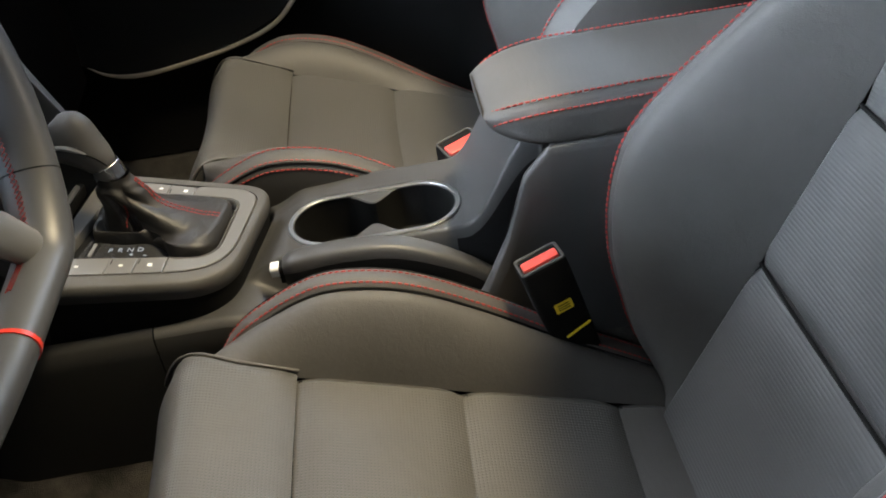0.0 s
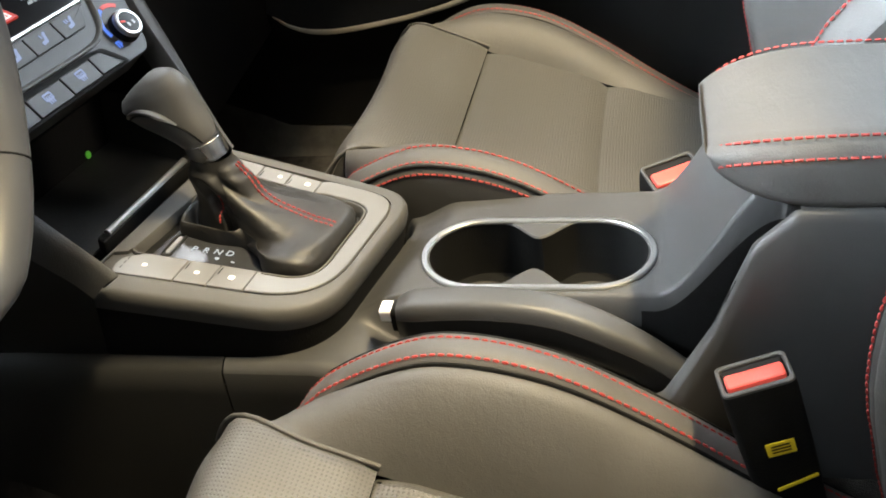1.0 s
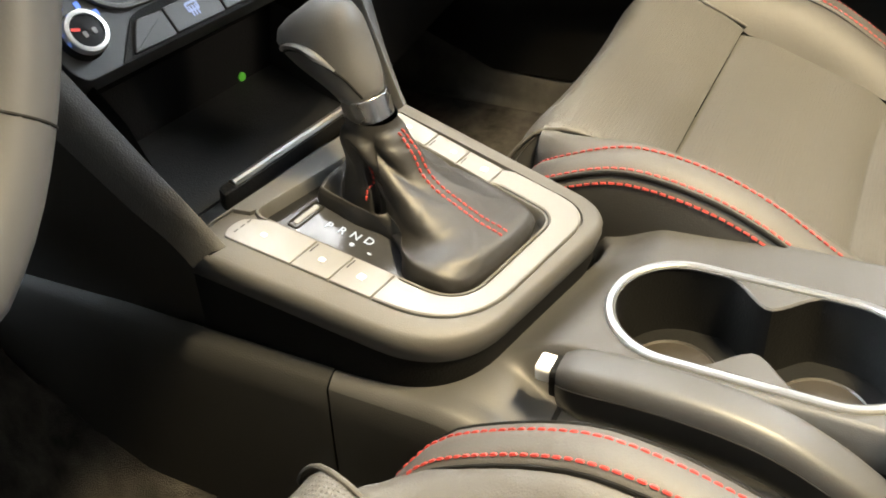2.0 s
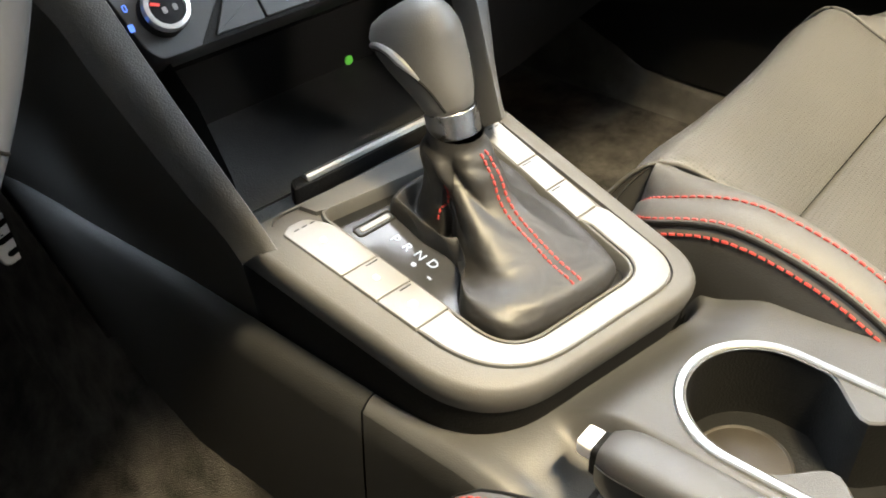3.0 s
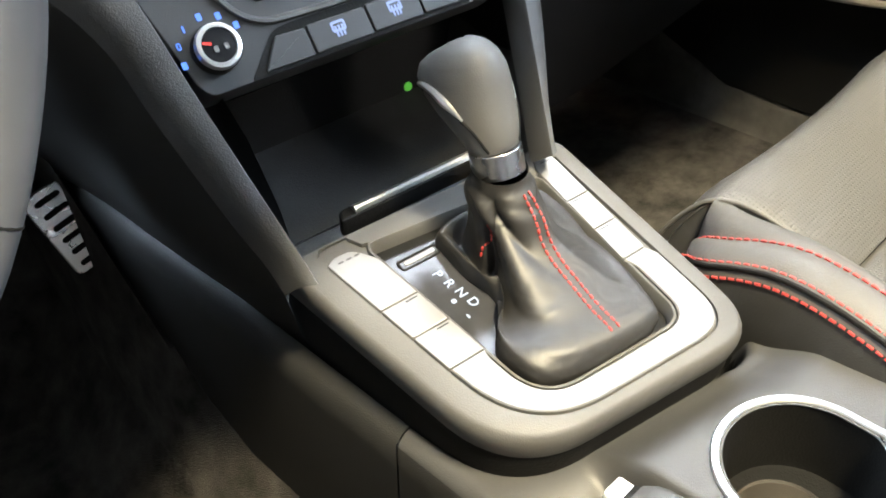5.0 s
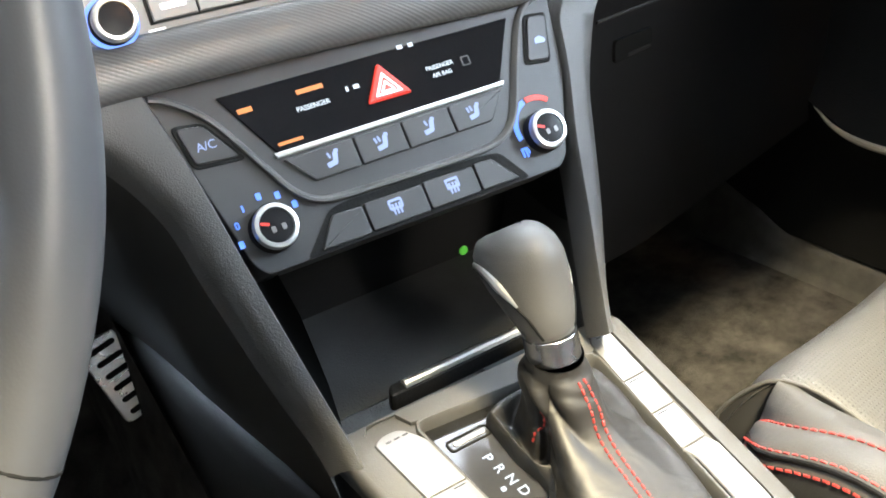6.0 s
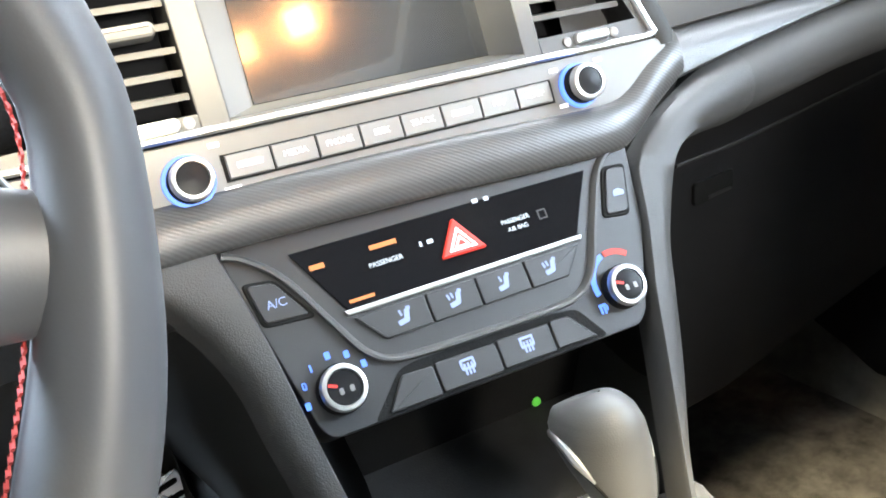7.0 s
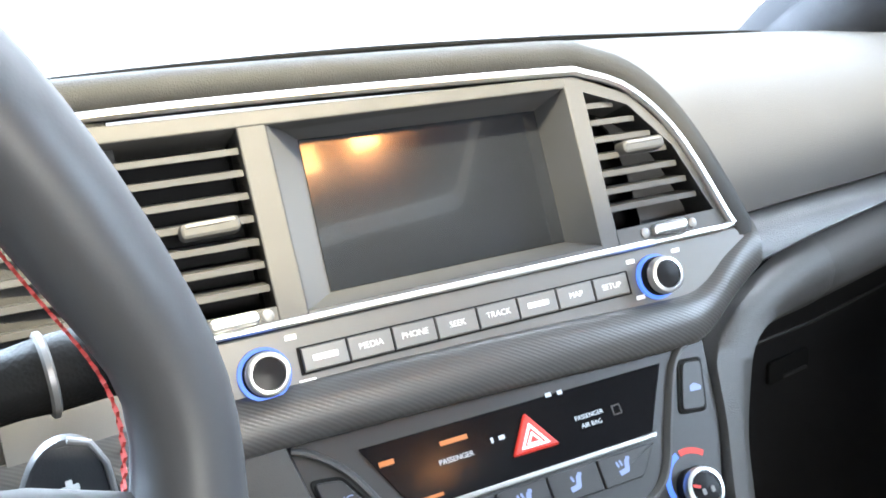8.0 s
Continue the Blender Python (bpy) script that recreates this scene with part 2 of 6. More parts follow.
def curve(pts, n):
    """n points on a smooth curve through pts."""
    P = [Vector(p) for p in pts]
    P = [2 * P[0] - P[1]] + P + [2 * P[-1] - P[-2]]
    out = []
    for i in range(1, len(P) - 2):
        for k in range(16):
            t = k / 16
            a, b, c, d = P[i - 1], P[i], P[i + 1], P[i + 2]
            out.append(0.5 * ((2 * b) + (c - a) * t + (2 * a - 5 * b + 4 * c - d) * t * t + (3 * b - a - 3 * c + d) * t ** 3))
    out.append(P[-2])
    return resample(out, n)


def tube(pts, r, n=8, closed=False, flat=1.0):
    P = [Vector(p) for p in pts]
    rows, m = [], len(P)
    side = None
    for i in range(m):
        if closed:
            t = (P[(i + 1) % m] - P[i - 1]).normalized()
        else:
            t = (P[min(i + 1, m - 1)] - P[max(i - 1, 0)]).normalized()
        if side is None:
            ref = Vector((0, 0, 1)) if abs(t.z) < 0.9 else Vector((1, 0, 0))
            side = t.cross(ref).normalized()
        side = (side - t * side.dot(t)).normalized()
        up = side.cross(t)
        rad = r[i] if isinstance(r, (list, tuple)) else r
        rows.append([P[i] + rad * (math.cos(a) * side + flat * math.sin(a) * up) for a in (2 * math.pi * k / n for k in range(n))])
    if closed:
        rows.append(rows[0])
        bm = grid(rows, True)
        bmesh.ops.remove_doubles(bm, verts=bm.verts, dist=1e-7)
        return bm
    return capped(rows)


def lathe(profile, M=Matrix(), n=32):
    rows = [[(r * math.cos(2 * math.pi * k / n), r * math.sin(2 * math.pi * k / n), h) for k in range(n)] for r, h in profile]
    bm = capped(rows)
    bm.transform(M)
    return bm


def stitches(pts, normal, length=0.0044, gap=0.0015, r=0.0009):
    """Short raised threads along a line."""
    P = [Vector(p) for p in pts]
    total = sum((b - a).length for a, b in zip(P, P[1:]))
    k = max(2, int(total / (length + gap)))
    Q = resample(P, k * 4 + 1)
    bm = bmesh.new()
    for i in range(k):
        a, b = Q[4 * i], Q[4 * i + 3]
        t = (b - a).normalized()
        nn = Vector(normal(a) if callable(normal) else normal)
        s = t.cross(nn).normalized()
        u = s.cross(t).normalized()
        ring1 = []
        for c, h in ((a, 0.2), (a.lerp(b, 0.2), 1.0), (a.lerp(b, 0.8), 1.0), (b, 0.2)):
            ring1.append([bm.verts.new(c + s * r * x + u * r * y * h) for x, y in ((-1, -0.6), (-0.6, 0.9), (0.6, 0.9), (1, -0.6))])
        for p, q in zip(ring1, ring1[1:]):
            for j in range(4):
                bm.faces.new((p[j], p[(j + 1) % 4], q[(j + 1) % 4], q[j]))
        bm.faces.new(ring1[0])
        bm.faces.new(ring1[-1])
    return bm


def lerp_table(tab, y):
    for (a, za), (b, zb) in zip(tab, tab[1:]):
        if a <= y <= b:
            return za + (zb - za) * (y - a) / (b - a)
    return tab[0][1] if y < tab[0][0] else tab[-1][1]


def soft_step(t):
    t = min(1.0, max(0.0, t))
    return t * t * (3 - 2 * t)


def plane_at(o, yaw, tilt):
    """A frame on a panel that faces the driver's side by yaw and leans back by tilt: x across, y up the panel, z out of it."""
    return Matrix.Translation(o) @ Matrix.Rotation(radians(-yaw), 4, "Z") @ Matrix.Rotation(radians(90 - tilt), 4, "X")


def writing(name, text, size, M, material, parent, depth=0.0002):
    c = bpy.data.curves.new(name, "FONT")
    c.body, c.size, c.align_x, c.align_y, c.extrude = text, size, "CENTER", "CENTER", depth
    tmp = bpy.data.objects.new(name, c)
    scene.collection.objects.link(tmp)
    me = bpy.data.meshes.new_from_object(tmp.evaluated_get(bpy.context.evaluated_depsgraph_get()))
    bpy.data.objects.remove(tmp)
    bpy.data.curves.remove(c)
    me.materials.clear()
    me.materials.append(material)
    me.transform(M)
    ob = new(name, me)
    ob.parent = parent
    return ob


T = Matrix.Translation

# ---- the car's shell ----
floor = part("floor", slab([(-0.72, -0.6), (0.72, -0.6), (0.72, 1.15), (-0.72, 1.15)], 0.10, 0.25, bevel=0), CARPET)
tagged(floor, "dark grey-brown loop carpet on the car floor", "carpet", kind="structure")


# carpeted centre tunnel, slopes out to the floor on either side
def tunnel():
    rows = []
    for y in (-0.55, -0.2, 0.1, 0.3, 0.45, 0.6, 0.65, 0.7, 0.75, 0.8, 0.9, 1.1):
        w = 0.0 if y < 0.6 else (y - 0.6) * 0.10
        rise = 0.9 * max(0.0, y - 0.62)
        prof = [(-0.24, 0.19), (-0.20, 0.24), (-0.150 + w, 0.285 + 0.2 * rise), (-0.113 + w * 0.3, 0.335 + rise), (-0.085, 0.40 + 0.1 * rise), (-0.06, 0.45), (0.06, 0.45), (0.135, 0.43), (0.175, 0.33), (0.21, 0.24), (0.25, 0.19)]
        rows.append([(x, y, z) for x, z in prof])
    return grid(rows)


tagged(part("tunnel", tunnel(), CARPET, sharp=60), "dark carpet over the centre tunnel beside the console", "carpet", kind="structure")

# toe boards, rear wall and roof close the cabin
toe = part("firewall", solid(grid([[(-0.75, 0.86, 0.18), (0.75, 0.86, 0.18)], [(-0.75, 1.02, 0.42), (0.75, 1.02, 0.42)], [(-0.75, 1.10, 0.84), (0.75, 1.10, 0.84)]]), 0.02), CARPET)
tagged(toe, "dark carpeted toe board under the dashboard", "carpet", kind="structure")
rear = part("wall_rear", slab([(-0.75, 0.1), (0.75, 0.1), (0.75, 0.96), (-0.75, 0.96)], 0, 0.03, pose(0, -0.95, 0, 90, 0, 0), bevel=0), DARK)
tagged(rear, "dark rear end of the cabin below the rear window", "wall", kind="structure")
HEAD = mat("headliner", (0.30, 0.29, 0.27), 0.9, vary=0.06)
hatch_o = [tuple(p)[:2] for p in resample([(-0.72, -0.95, 0), (0.72, -0.95, 0), (0.64, 0.28, 0), (-0.64, 0.28, 0)], 80, True)]
hatch_i = [tuple(p)[:2] for p in resample([(-0.36, -0.23, 0), (0.36, -0.23, 0), (0.36, 0.095, 0), (-0.36, 0.095, 0)], 80, True)]
roof = part("ceiling", ring(hatch_o, hatch_i, 1.36, 1.40, bevel=0.008), HEAD)
tagged(roof, "grey cloth headliner round the open sunroof", "ceiling", kind="structure")
# unseen dark panel, added to keep world light from the left out
BLOCK_PAINT = mat("block_paint", (0.06, 0.06, 0.062), 0.9, vary=0.05, big=1.0)
tagged(part("light_block_left", slab([(-6, -0.3), (1.2, -0.3), (1.2, 4.5), (-6, 4.5)], 0, 0.1, T((-2.6, 0, 0)) @ Matrix.Rotation(radians(90), 4, "Z") @ Matrix.Rotation(radians(90), 4, "X"), bevel=0), BLOCK_PAINT), "unseen dark panel added beside the car to hold off light", "wall", kind="structure")
# unseen ceiling; it also cuts world light through the sunroof and door
tagged(part("ceiling_hall", slab([(-9, -9), (9, -9), (9, 7), (-9, 7)], 4.2, 4.3, bevel=0), mat("hall_ceiling", (0.25, 0.25, 0.25), 0.9, vary=0.05, big=1.0)), "plain grey ceiling of the hall", "ceiling", kind="structure")
# glowing sheet added for the white beyond the windscreen
tagged(part("backdrop", slab([(-13, -0.29), (13, -0.29), (13, 4.19), (-13, 4.19)], 0, 0.05, T((0, 10.5, 0)) @ Matrix.Rotation(radians(90), 4, "X"), bevel=0), mat("backdrop_glow", (0.8, 0.8, 0.8), emit=(0.94, 0.97, 1.0), power=1.2)), "plain glowing backdrop added beyond the windscreen", "window wall", kind="structure")
SIDE = Matrix.Rotation(radians(90), 4, "Z") @ Matrix.Rotation(radians(90), 4, "X")
tagged(part("wall_right", slab([(-0.98, 0.94), (0.85, 0.94), (0.80, 1.10), (0.50, 1.36), (0.50, 1.02), (-0.98, 1.02)], 0, 0.02, T((0.735, 0, 0)) @ SIDE, bevel=0), DARK), "dark belt line under the passenger window", "wall", kind="structure")
tagged(part("wall_left", slab([(-0.98, 0.10), (-0.42, 0.10), (-0.34, 1.40), (-0.98, 1.40)], 0, 0.02, T((-0.755, 0, 0)) @ SIDE, bevel=0), DARK), "dark side of the cabin behind the driver", "wall", kind="structure")
tagged(part("door_2", slab([(0.0, 0.18), (1.05, 0.22), (1.05, 0.92), (0.0, 0.95)], 0, 0.05, Matrix.Translation((-0.80, 0.95, 0)) @ Matrix.Rotation(radians(180 + 62), 4, "Z") @ Matrix.Rotation(radians(90), 4, "X"), 0.01), DARK), "dark driver's door standing wide open", "door", kind="structure")
BASE = [(-0.74, 0.90, 0.90), (-0.5, 1.00, 0.915), (-0.2, 1.03, 0.922), (0.05, 1.0, 0.921), (0.256, 0.955, 0.914), (0.45, 0.945, 0.899), (0.62, 0.93, 0.884), (0.72, 0.86, 0.870)]
TOP = [(-0.66, 0.15, 1.37), (-0.45, 0.22, 1.375), (-0.2, 0.26, 1.38), (0.0, 0.27, 1.38), (0.2, 0.26, 1.38), (0.35, 0.24, 1.38), (0.5, 0.20, 1.375), (0.66, 0.15, 1.37)]
ws = part("windscreen", solid(grid([BASE, TOP]), 0.004), GLASSM)
ws.visible_shadow = False
seal = part("windscreen_seal", tube([(x, y - 0.004, z + 0.004) for x, y, z in [tuple(p) for p in curve(BASE, 40)]], 0.0032, 8), DARK)
tagged(seal, "black rubber seal along the foot of the windscreen", "seal", kind="structure")
tagged(ws, "clear sloping windscreen glass", "windscreen", kind="structure")
for sx, nm in ((1, "passenger"), (-1, "driver")):
    pts = [(sx * 0.685, 0.95, 0.84), (sx * 0.668, 0.80, 0.965), (sx * 0.665, 0.50, 1.19), (sx * 0.645, 0.20, 1.36)]
    pil = part("a_pillar", tube(curve(pts, 12), 0.066, 14), mat("pillar_trim_" + nm, (0.034, 0.036, 0.042), 0.7, spec=0.25, vary=0.05))
    tagged(pil, "grey trimmed windscreen pillar", "pillar", kind="structure")


# ---- seats ----
CUSH = [(-0.16, 0.352), (-0.069, 0.383), (0.0, 0.406), (0.143, 0.456), (0.285, 0.507), (0.345, 0.532), (0.378, 0.545)]
LIP = [(0.390, 0.535), (0.416, 0.497), (0.440, 0.42), (0.446, 0.35)]
CREST = [(-0.16, 0.300), (-0.069, 0.380), (0.036, 0.450), (0.113, 0.505), (0.177, 0.542), (0.238, 0.557), (0.280, 0.551), (0.335, 0.523), (0.374, 0.489)]
CREST = [(p.y, p.z) for p in curve([(0, y, z) for y, z in CREST], 60)]
HALF = 0.145
FLARE = 0.030


def cushion_z(y):
    return lerp_table(CUSH, y)


def panel_sheet(path, half0, half1, drop=0.007, dish=0.010, nu=25, tight=0.93, flare=0.0, shoulder=0.0):
    """An upholstery panel along a path of (y, z), puffed, its edges drawn down into the seams."""
    n = len(path)
    rows, uvs = [], []
    s = 0.0
    for i, (y, z) in enumerate(path):
        if i:
            s += math.hypot(y - path[i - 1][0], z - path[i - 1][1])
        a, b = path[max(0, i - 1)], path[min(n - 1, i + 1)]
        ty, tz = b[0] - a[0], b[1] - a[1]
        k = math.hypot(ty, tz)
        ny, nz = -tz / k, ty / k
        if nz < 0 and abs(nz) > 0.7:
            ny, nz = -ny, -nz
        v = i / (n - 1)
        half = half0 + (half1 - half0) * v + flare * soft_step((v - 0.12) / 0.45)
        row, urow = [], []
        for j in range(nu):
            u = -1 + 2 * j / (nu - 1)
            u = math.copysign(abs(u) ** 0.8, u)
            eu = max(0.0, (abs(u) - tight) / (1 - tight))
            edge = drop * eu ** 2
            off = -dish * (1 - u * u) - edge - shoulder * soft_step((abs(u) - 0.72) / 0.28) * soft_step((v - 0.10) / 0.5)
            ev = min(v, 1 - v) * (n - 1)
            if ev < 2:
                off -= drop * (1 - ev / 2) ** 2 * 0.9
            row.append((u * half, y + ny * off, z + nz * off))
            urow.append((u * half, s))
        rows.append(row)
        uvs.append(urow)
    return grid(rows, uvs=uvs)


def densify(tab, a, b, n):
    return [(a + (b - a) * i / (n - 1), lerp_table(tab, a + (b - a) * i / (n - 1))) for i in range(n)]


def smooth_path(pts, n):
    return [(p.y, p.z) for p in curve([(0, y, z) for y, z in pts], n)]


BACK_O, BACK_D, BACK_N = Vector((0, -0.07, 0.451)), Vector((0, -0.489, 0.873)), Vector((0, 0.873, 0.489))
BCREST = [(-0.14, -0.110), (-0.10, -0.076), (-0.046, 0.012), (0.0, 0.056), (0.038, 0.088), (0.093, 0.117), (0.154, 0.131), (0.218, 0.116), (0.295, 0.086), (0.40, 0.052), (0.64, 0.02)]
BCREST = [(p.y, p.z) for p in curve([(0, y, z) for y, z in BCREST], 60)]


def back_pt(x, s, p):
    q = BACK_O + BACK_D * s + BACK_N * p
    return (x, q.y, q.z)


def seat(at, label, rise={-1: (0.0, 0.0), 1: (0.0, 0.0)}, brow=0.0055):
    """rise: how far each bolster's crest is moved forward and up; brow: how far its outer seam lies below the crest."""
    ob = thing("front_seat", label, "car seat", "front seats", at=at)
    part("seat_base", slab(rrect(0.46, 0.50, 0.05, cy=0.13), 0.205, 0.36, bevel=0.02), DARK, ob)
    # cushion insert: four panels front to back
    part("insert_panel", panel_sheet(densify(CUSH, -0.16, 0.0, 10), HALF - 0.01, HALF), LEATHER, ob)
    part("insert_panel", panel_sheet(densify(CUSH, 0.0, 0.143, 12), HALF, HALF), PERF, ob)
    part("insert_panel", panel_sheet(densify(CUSH, 0.143, 0.285, 12), HALF, HALF), PERF, ob)
    front = smooth_path([(0.285, 0.507), (0.335, 0.5295), (0.366, 0.5415)] + LIP, 30)
    part("front_panel", panel_sheet(front, HALF, HALF, 0.003, tight=0.965, nu=41, flare=FLARE, shoulder=0.012), PERF, ob)
    # sewn seams between the panels
    for y in (0.0, 0.143, 0.285):
        z = cushion_z(y)
        part("seam", tube([(x, y, z - 0.0085 - 0.010 * (1 - (x / HALF) ** 2)) for x in [0.955 * HALF * (k / 8 - 1) for k in range(17)]], 0.0022, 6), DARK, ob)
    for sx in (-1, 1):
        cy, cz = rise[sx]
        # boxed side of the front panel, with a piped edge
        edge = smooth_path([(0.285, 0.507), (0.335, 0.5295), (0.366, 0.5415)] + LIP, 30)
        rows, welt = [], []
        for k, (y, z) in enumerate(edge):
            v = k / 29
            x = HALF + FLARE * soft_step((v - 0.12) / 0.45)
            drop = 0.0125 * soft_step((v - 0.10) / 0.5) + 0.003
            yd, zd = y - 0.35 * drop * (v > 0.5), z - drop
            rows.append([(sx * (x + 0.004 * math.sin(math.pi * q / 5)), yd + (0.335 - yd) * q / 5, zd + (0.43 - zd) * q / 5) for q in range(6)])
            welt.append((sx * (x + 0.0004), yd, zd + 0.0012))
        part("side_boxing", grid(rows), SHADED_LEATHER, ob, sharp=60)
        part("piping", tube(welt, 0.0017, 8), LEATHER, ob)
        ys = [-0.16 + (0.534 + 0.1 * cy) * i / 44 for i in range(45)]
        face, band, side = [], [], []
        l_in, l_out, l_pipe, l_welt = [], [], [], []
        for y in ys:
            zc, zt = cushion_z(min(y, 0.378)) - 0.008, lerp_table(CREST, y - cy) + cz
            end = max(0.0, (y - 0.338 - 0.1 * cy) / 0.036)
            zt -= 0.010 * end ** 3
            x0, x1, x2, x3 = HALF - 0.002 + 0.012 * soft_step((y - 0.30) / 0.09), 0.193 - 0.020 * end ** 2, 0.209 - 0.027 * end ** 2, 0.226 - 0.036 * end ** 2
            zg = zt - 0.0038
            zs = min(zc, zt + 0.05)
            r1 = []
            for k in range(9):
                t = k / 8
                bul = 0.010 * math.sin(math.pi * t)
                seam = 0.004 if k == 8 else 0.0
                r1.append((sx * (x0 + (x1 - x0) * t), y, zs + (zg - zs) * (t ** 0.8) + bul - seam))
            face.append(r1)
            band.append([(sx * x1, y, zg - 0.003), (sx * (x1 + 0.0012), y, zg), (sx * (x1 * 0.5 + x2 * 0.5), y, zt - 0.0008), (sx * x2, y, zt), (sx * (x3 - 0.003), y, zt - 0.006), (sx * x3, y, zt - 0.013)])
            side.append([(sx * x3, y, zt - 0.013), (sx * (x3 + 0.007), y, zt - 0.035), (sx * (x3 + 0.008), y, zt - 0.08), (sx * x3, y, 0.30)])
            l_in.append((sx * (x1 + 0.0036), y, zg + 0.0020))
            l_out.append((sx * (x2 + brow), y, zt + 0.0007 - 0.5 * brow))
            l_pipe.append((sx * (x3 + 0.0010), y, zt - 0.0135))
            l_welt.append((sx * (x3 - 0.0024), y, zt - 0.0072))
        part("bolster_face", grid(face), LEATHER, ob, sharp=60)
        part("seam", tube([row[0] for row in band], 0.0016, 6), DARK, ob)
        part("bolster_band", grid(band), LEATHER, ob, sharp=60)
        side.append([(x * 0.90, y + 0.004, z) for x, y, z in side[-1]])
        part("bolster_side", grid(side), SHADED_LEATHER, ob, sharp=60)
        nose = [list(face[-1]) + list(band[-1]), [(x * 0.97, y + 0.006, z - 0.015) for x, y, z in list(face[-1]) + list(band[-1])], [(x * 0.95, y + 0.004, 0.33) for x, y, z in list(face[-1]) + list(band[-1])]]
        part("bolster_nose", grid(nose), LEATHER, ob, sharp=60)
        part("piping", tube(l_welt, 0.0018, 8), DARK, ob, "black piping")
        up = (sx * 0.3, 0, 1)
        part("stitching", stitches(l_in, up), THREAD, ob, "red contrast stitching")
        part("stitching", stitches(l_out, up), THREAD, ob, "red contrast stitching")
        part("stitching", stitches(l_pipe, (sx, 0, 0.5)), THREAD, ob, "red contrast stitching")
    # backrest insert: three ribbed panels
    for a, b, w0, w1 in ((-0.13, 0.107, 0.131, 0.143), (0.107, 0.26, 0.143, 0.151), (0.26, 0.64, 0.151, 0.170)):
        path = [(BACK_O + BACK_D * (a + (b - a) * i / 19)) for i in range(20)]
        bm = panel_sheet([(p.y, p.z) for p in path], w0, w1, drop=-0.007, dish=-0.006)
        part("back_panel", bm, RIBBED, ob)
        part("seam", tube([back_pt(0.95 * w1 * (k / 6 - 1), b, -0.0022 - 0.0025 * abs(k / 6 - 1) ** 4) for k in range(13)], 0.0020, 6), DARK, ob)
    for sx in (-1, 1):
        face, band, side, l_in = [], [], [], []
        for i in range(40):
            s = -0.14 + 0.78 * i / 39
            p = lerp_table(BCREST, s)
            w = 0.128 + (s + 0.13) * 0.05
            r1 = []
            for k in range(9):
                t = k / 8
                r1.append(back_pt(sx * (w + (0.203 - w) * t), s, -0.006 + (p + 0.006) * math.sin(t * math.pi / 2) ** 1.0 - (0.003 if k == 8 else 0)))
            face.append(r1)
            band.append([back_pt(sx * 0.203, s, p - 0.003), back_pt(sx * 0.206, s, p), back_pt(sx * 0.220, s, p - 0.006), back_pt(sx * 0.232, s, p - 0.02)])
            side.append([back_pt(sx * 0.232, s, p - 0.02), back_pt(sx * 0.240, s, p - 0.05), back_pt(sx * 0.236, s, -0.09), back_pt(sx * 0.20, s, -0.12)])
            l_in.append(back_pt(sx * 0.2085, s, p + 0.001))
        part("back_bolster", grid(face), LEATHER, ob, sharp=60)
        part("back_band", grid(band), LEATHER, ob, sharp=60)
        part("back_side", grid(side), LEATHER, ob, sharp=60)
        part("stitching", stitches(l_in, tuple(BACK_N)), THREAD, ob, "red contrast stitching")
    shell = [[back_pt(x, s, -0.12 - 0.02 * (1 - (x / 0.2) ** 2)) for x in (-0.2, -0.1, 0, 0.1, 0.2)] for s in (-0.14, 0.1, 0.3, 0.5, 0.64)]
    part("back_shell", solid(grid(shell), 0.008), DARK, ob)
    top = [[back_pt(x, 0.64 + 0.03 * math.sin(a), -0.05 + 0.07 * math.cos(a)) for x in (-0.2, -0.12, 0, 0.12, 0.2)] for a in (0, 0.8, 1.57, 2.4, 3.14)]
    part("back_top", grid(top), LEATHER, ob)
    return ob


seat((-0.332, 0, 0), "black leather driver's seat with red stitching and perforated cushion")
seat((0.332, 0.022, 0.003), "black leather passenger seat with red stitching and perforated cushion", {-1: (0.040, 0.002), 1: (0.045, -0.022)}, 0.0115)

# ---- centre console ----
console = thing("centre_console", "dark grained plastic centre console with cup holders between the seats", "console")
CUP = (0.021, 0.204)


def ramp(y):
    t = min(1.0, max(0.0, (0.115 - y) / 0.085))
    return 0.524 + (0.622 - 0.524) * t * t * (3 - 2 * t)


RIM = [(-0.4, 0.622), (0.030, 0.622), (0.054, 0.598), (0.077, 0.535), (0.108, 0.482), (0.14, 0.468), (0.20, 0.468), (0.28, 0.478), (0.33, 0.502), (0.36, 0.508), (0.47, 0.508)]
# crease where the deck drops into the recess under the shift gate
WELL = curve([(-0.0895, 0.62, 0), (-0.089, 0.50, 0), (-0.0885, 0.44, 0), (-0.0865, 0.405, 0), (-0.080, 0.381, 0), (-0.069, 0.362, 0), (-0.047, 0.349, 0), (0.0, 0.339, 0), (0.045, 0.327, 0), (0.085, 0.318, 0), (0.103, 0.330, 0), (0.108, 0.36, 0), (0.110, 0.44, 0), (0.110, 0.62, 0)], 70)


def well_side(x, y):
    """Distance to the crease, positive inside the recess."""
    best, inside = 9.0, False
    for a, b in zip(WELL, WELL[1:]):
        t = max(0.0, min(1.0, ((x - a.x) * (b.x - a.x) + (y - a.y) * (b.y - a.y)) / max(1e-12, (b - a).length_squared)))
        best = min(best, math.hypot(x - a.x - t * (b.x - a.x), y - a.y - t * (b.y - a.y)))
        if a.x <= x < b.x and y > a.y + (b.y - a.y) * (x - a.x) / (b.x - a.x):
            inside = True
    return best if inside else -best


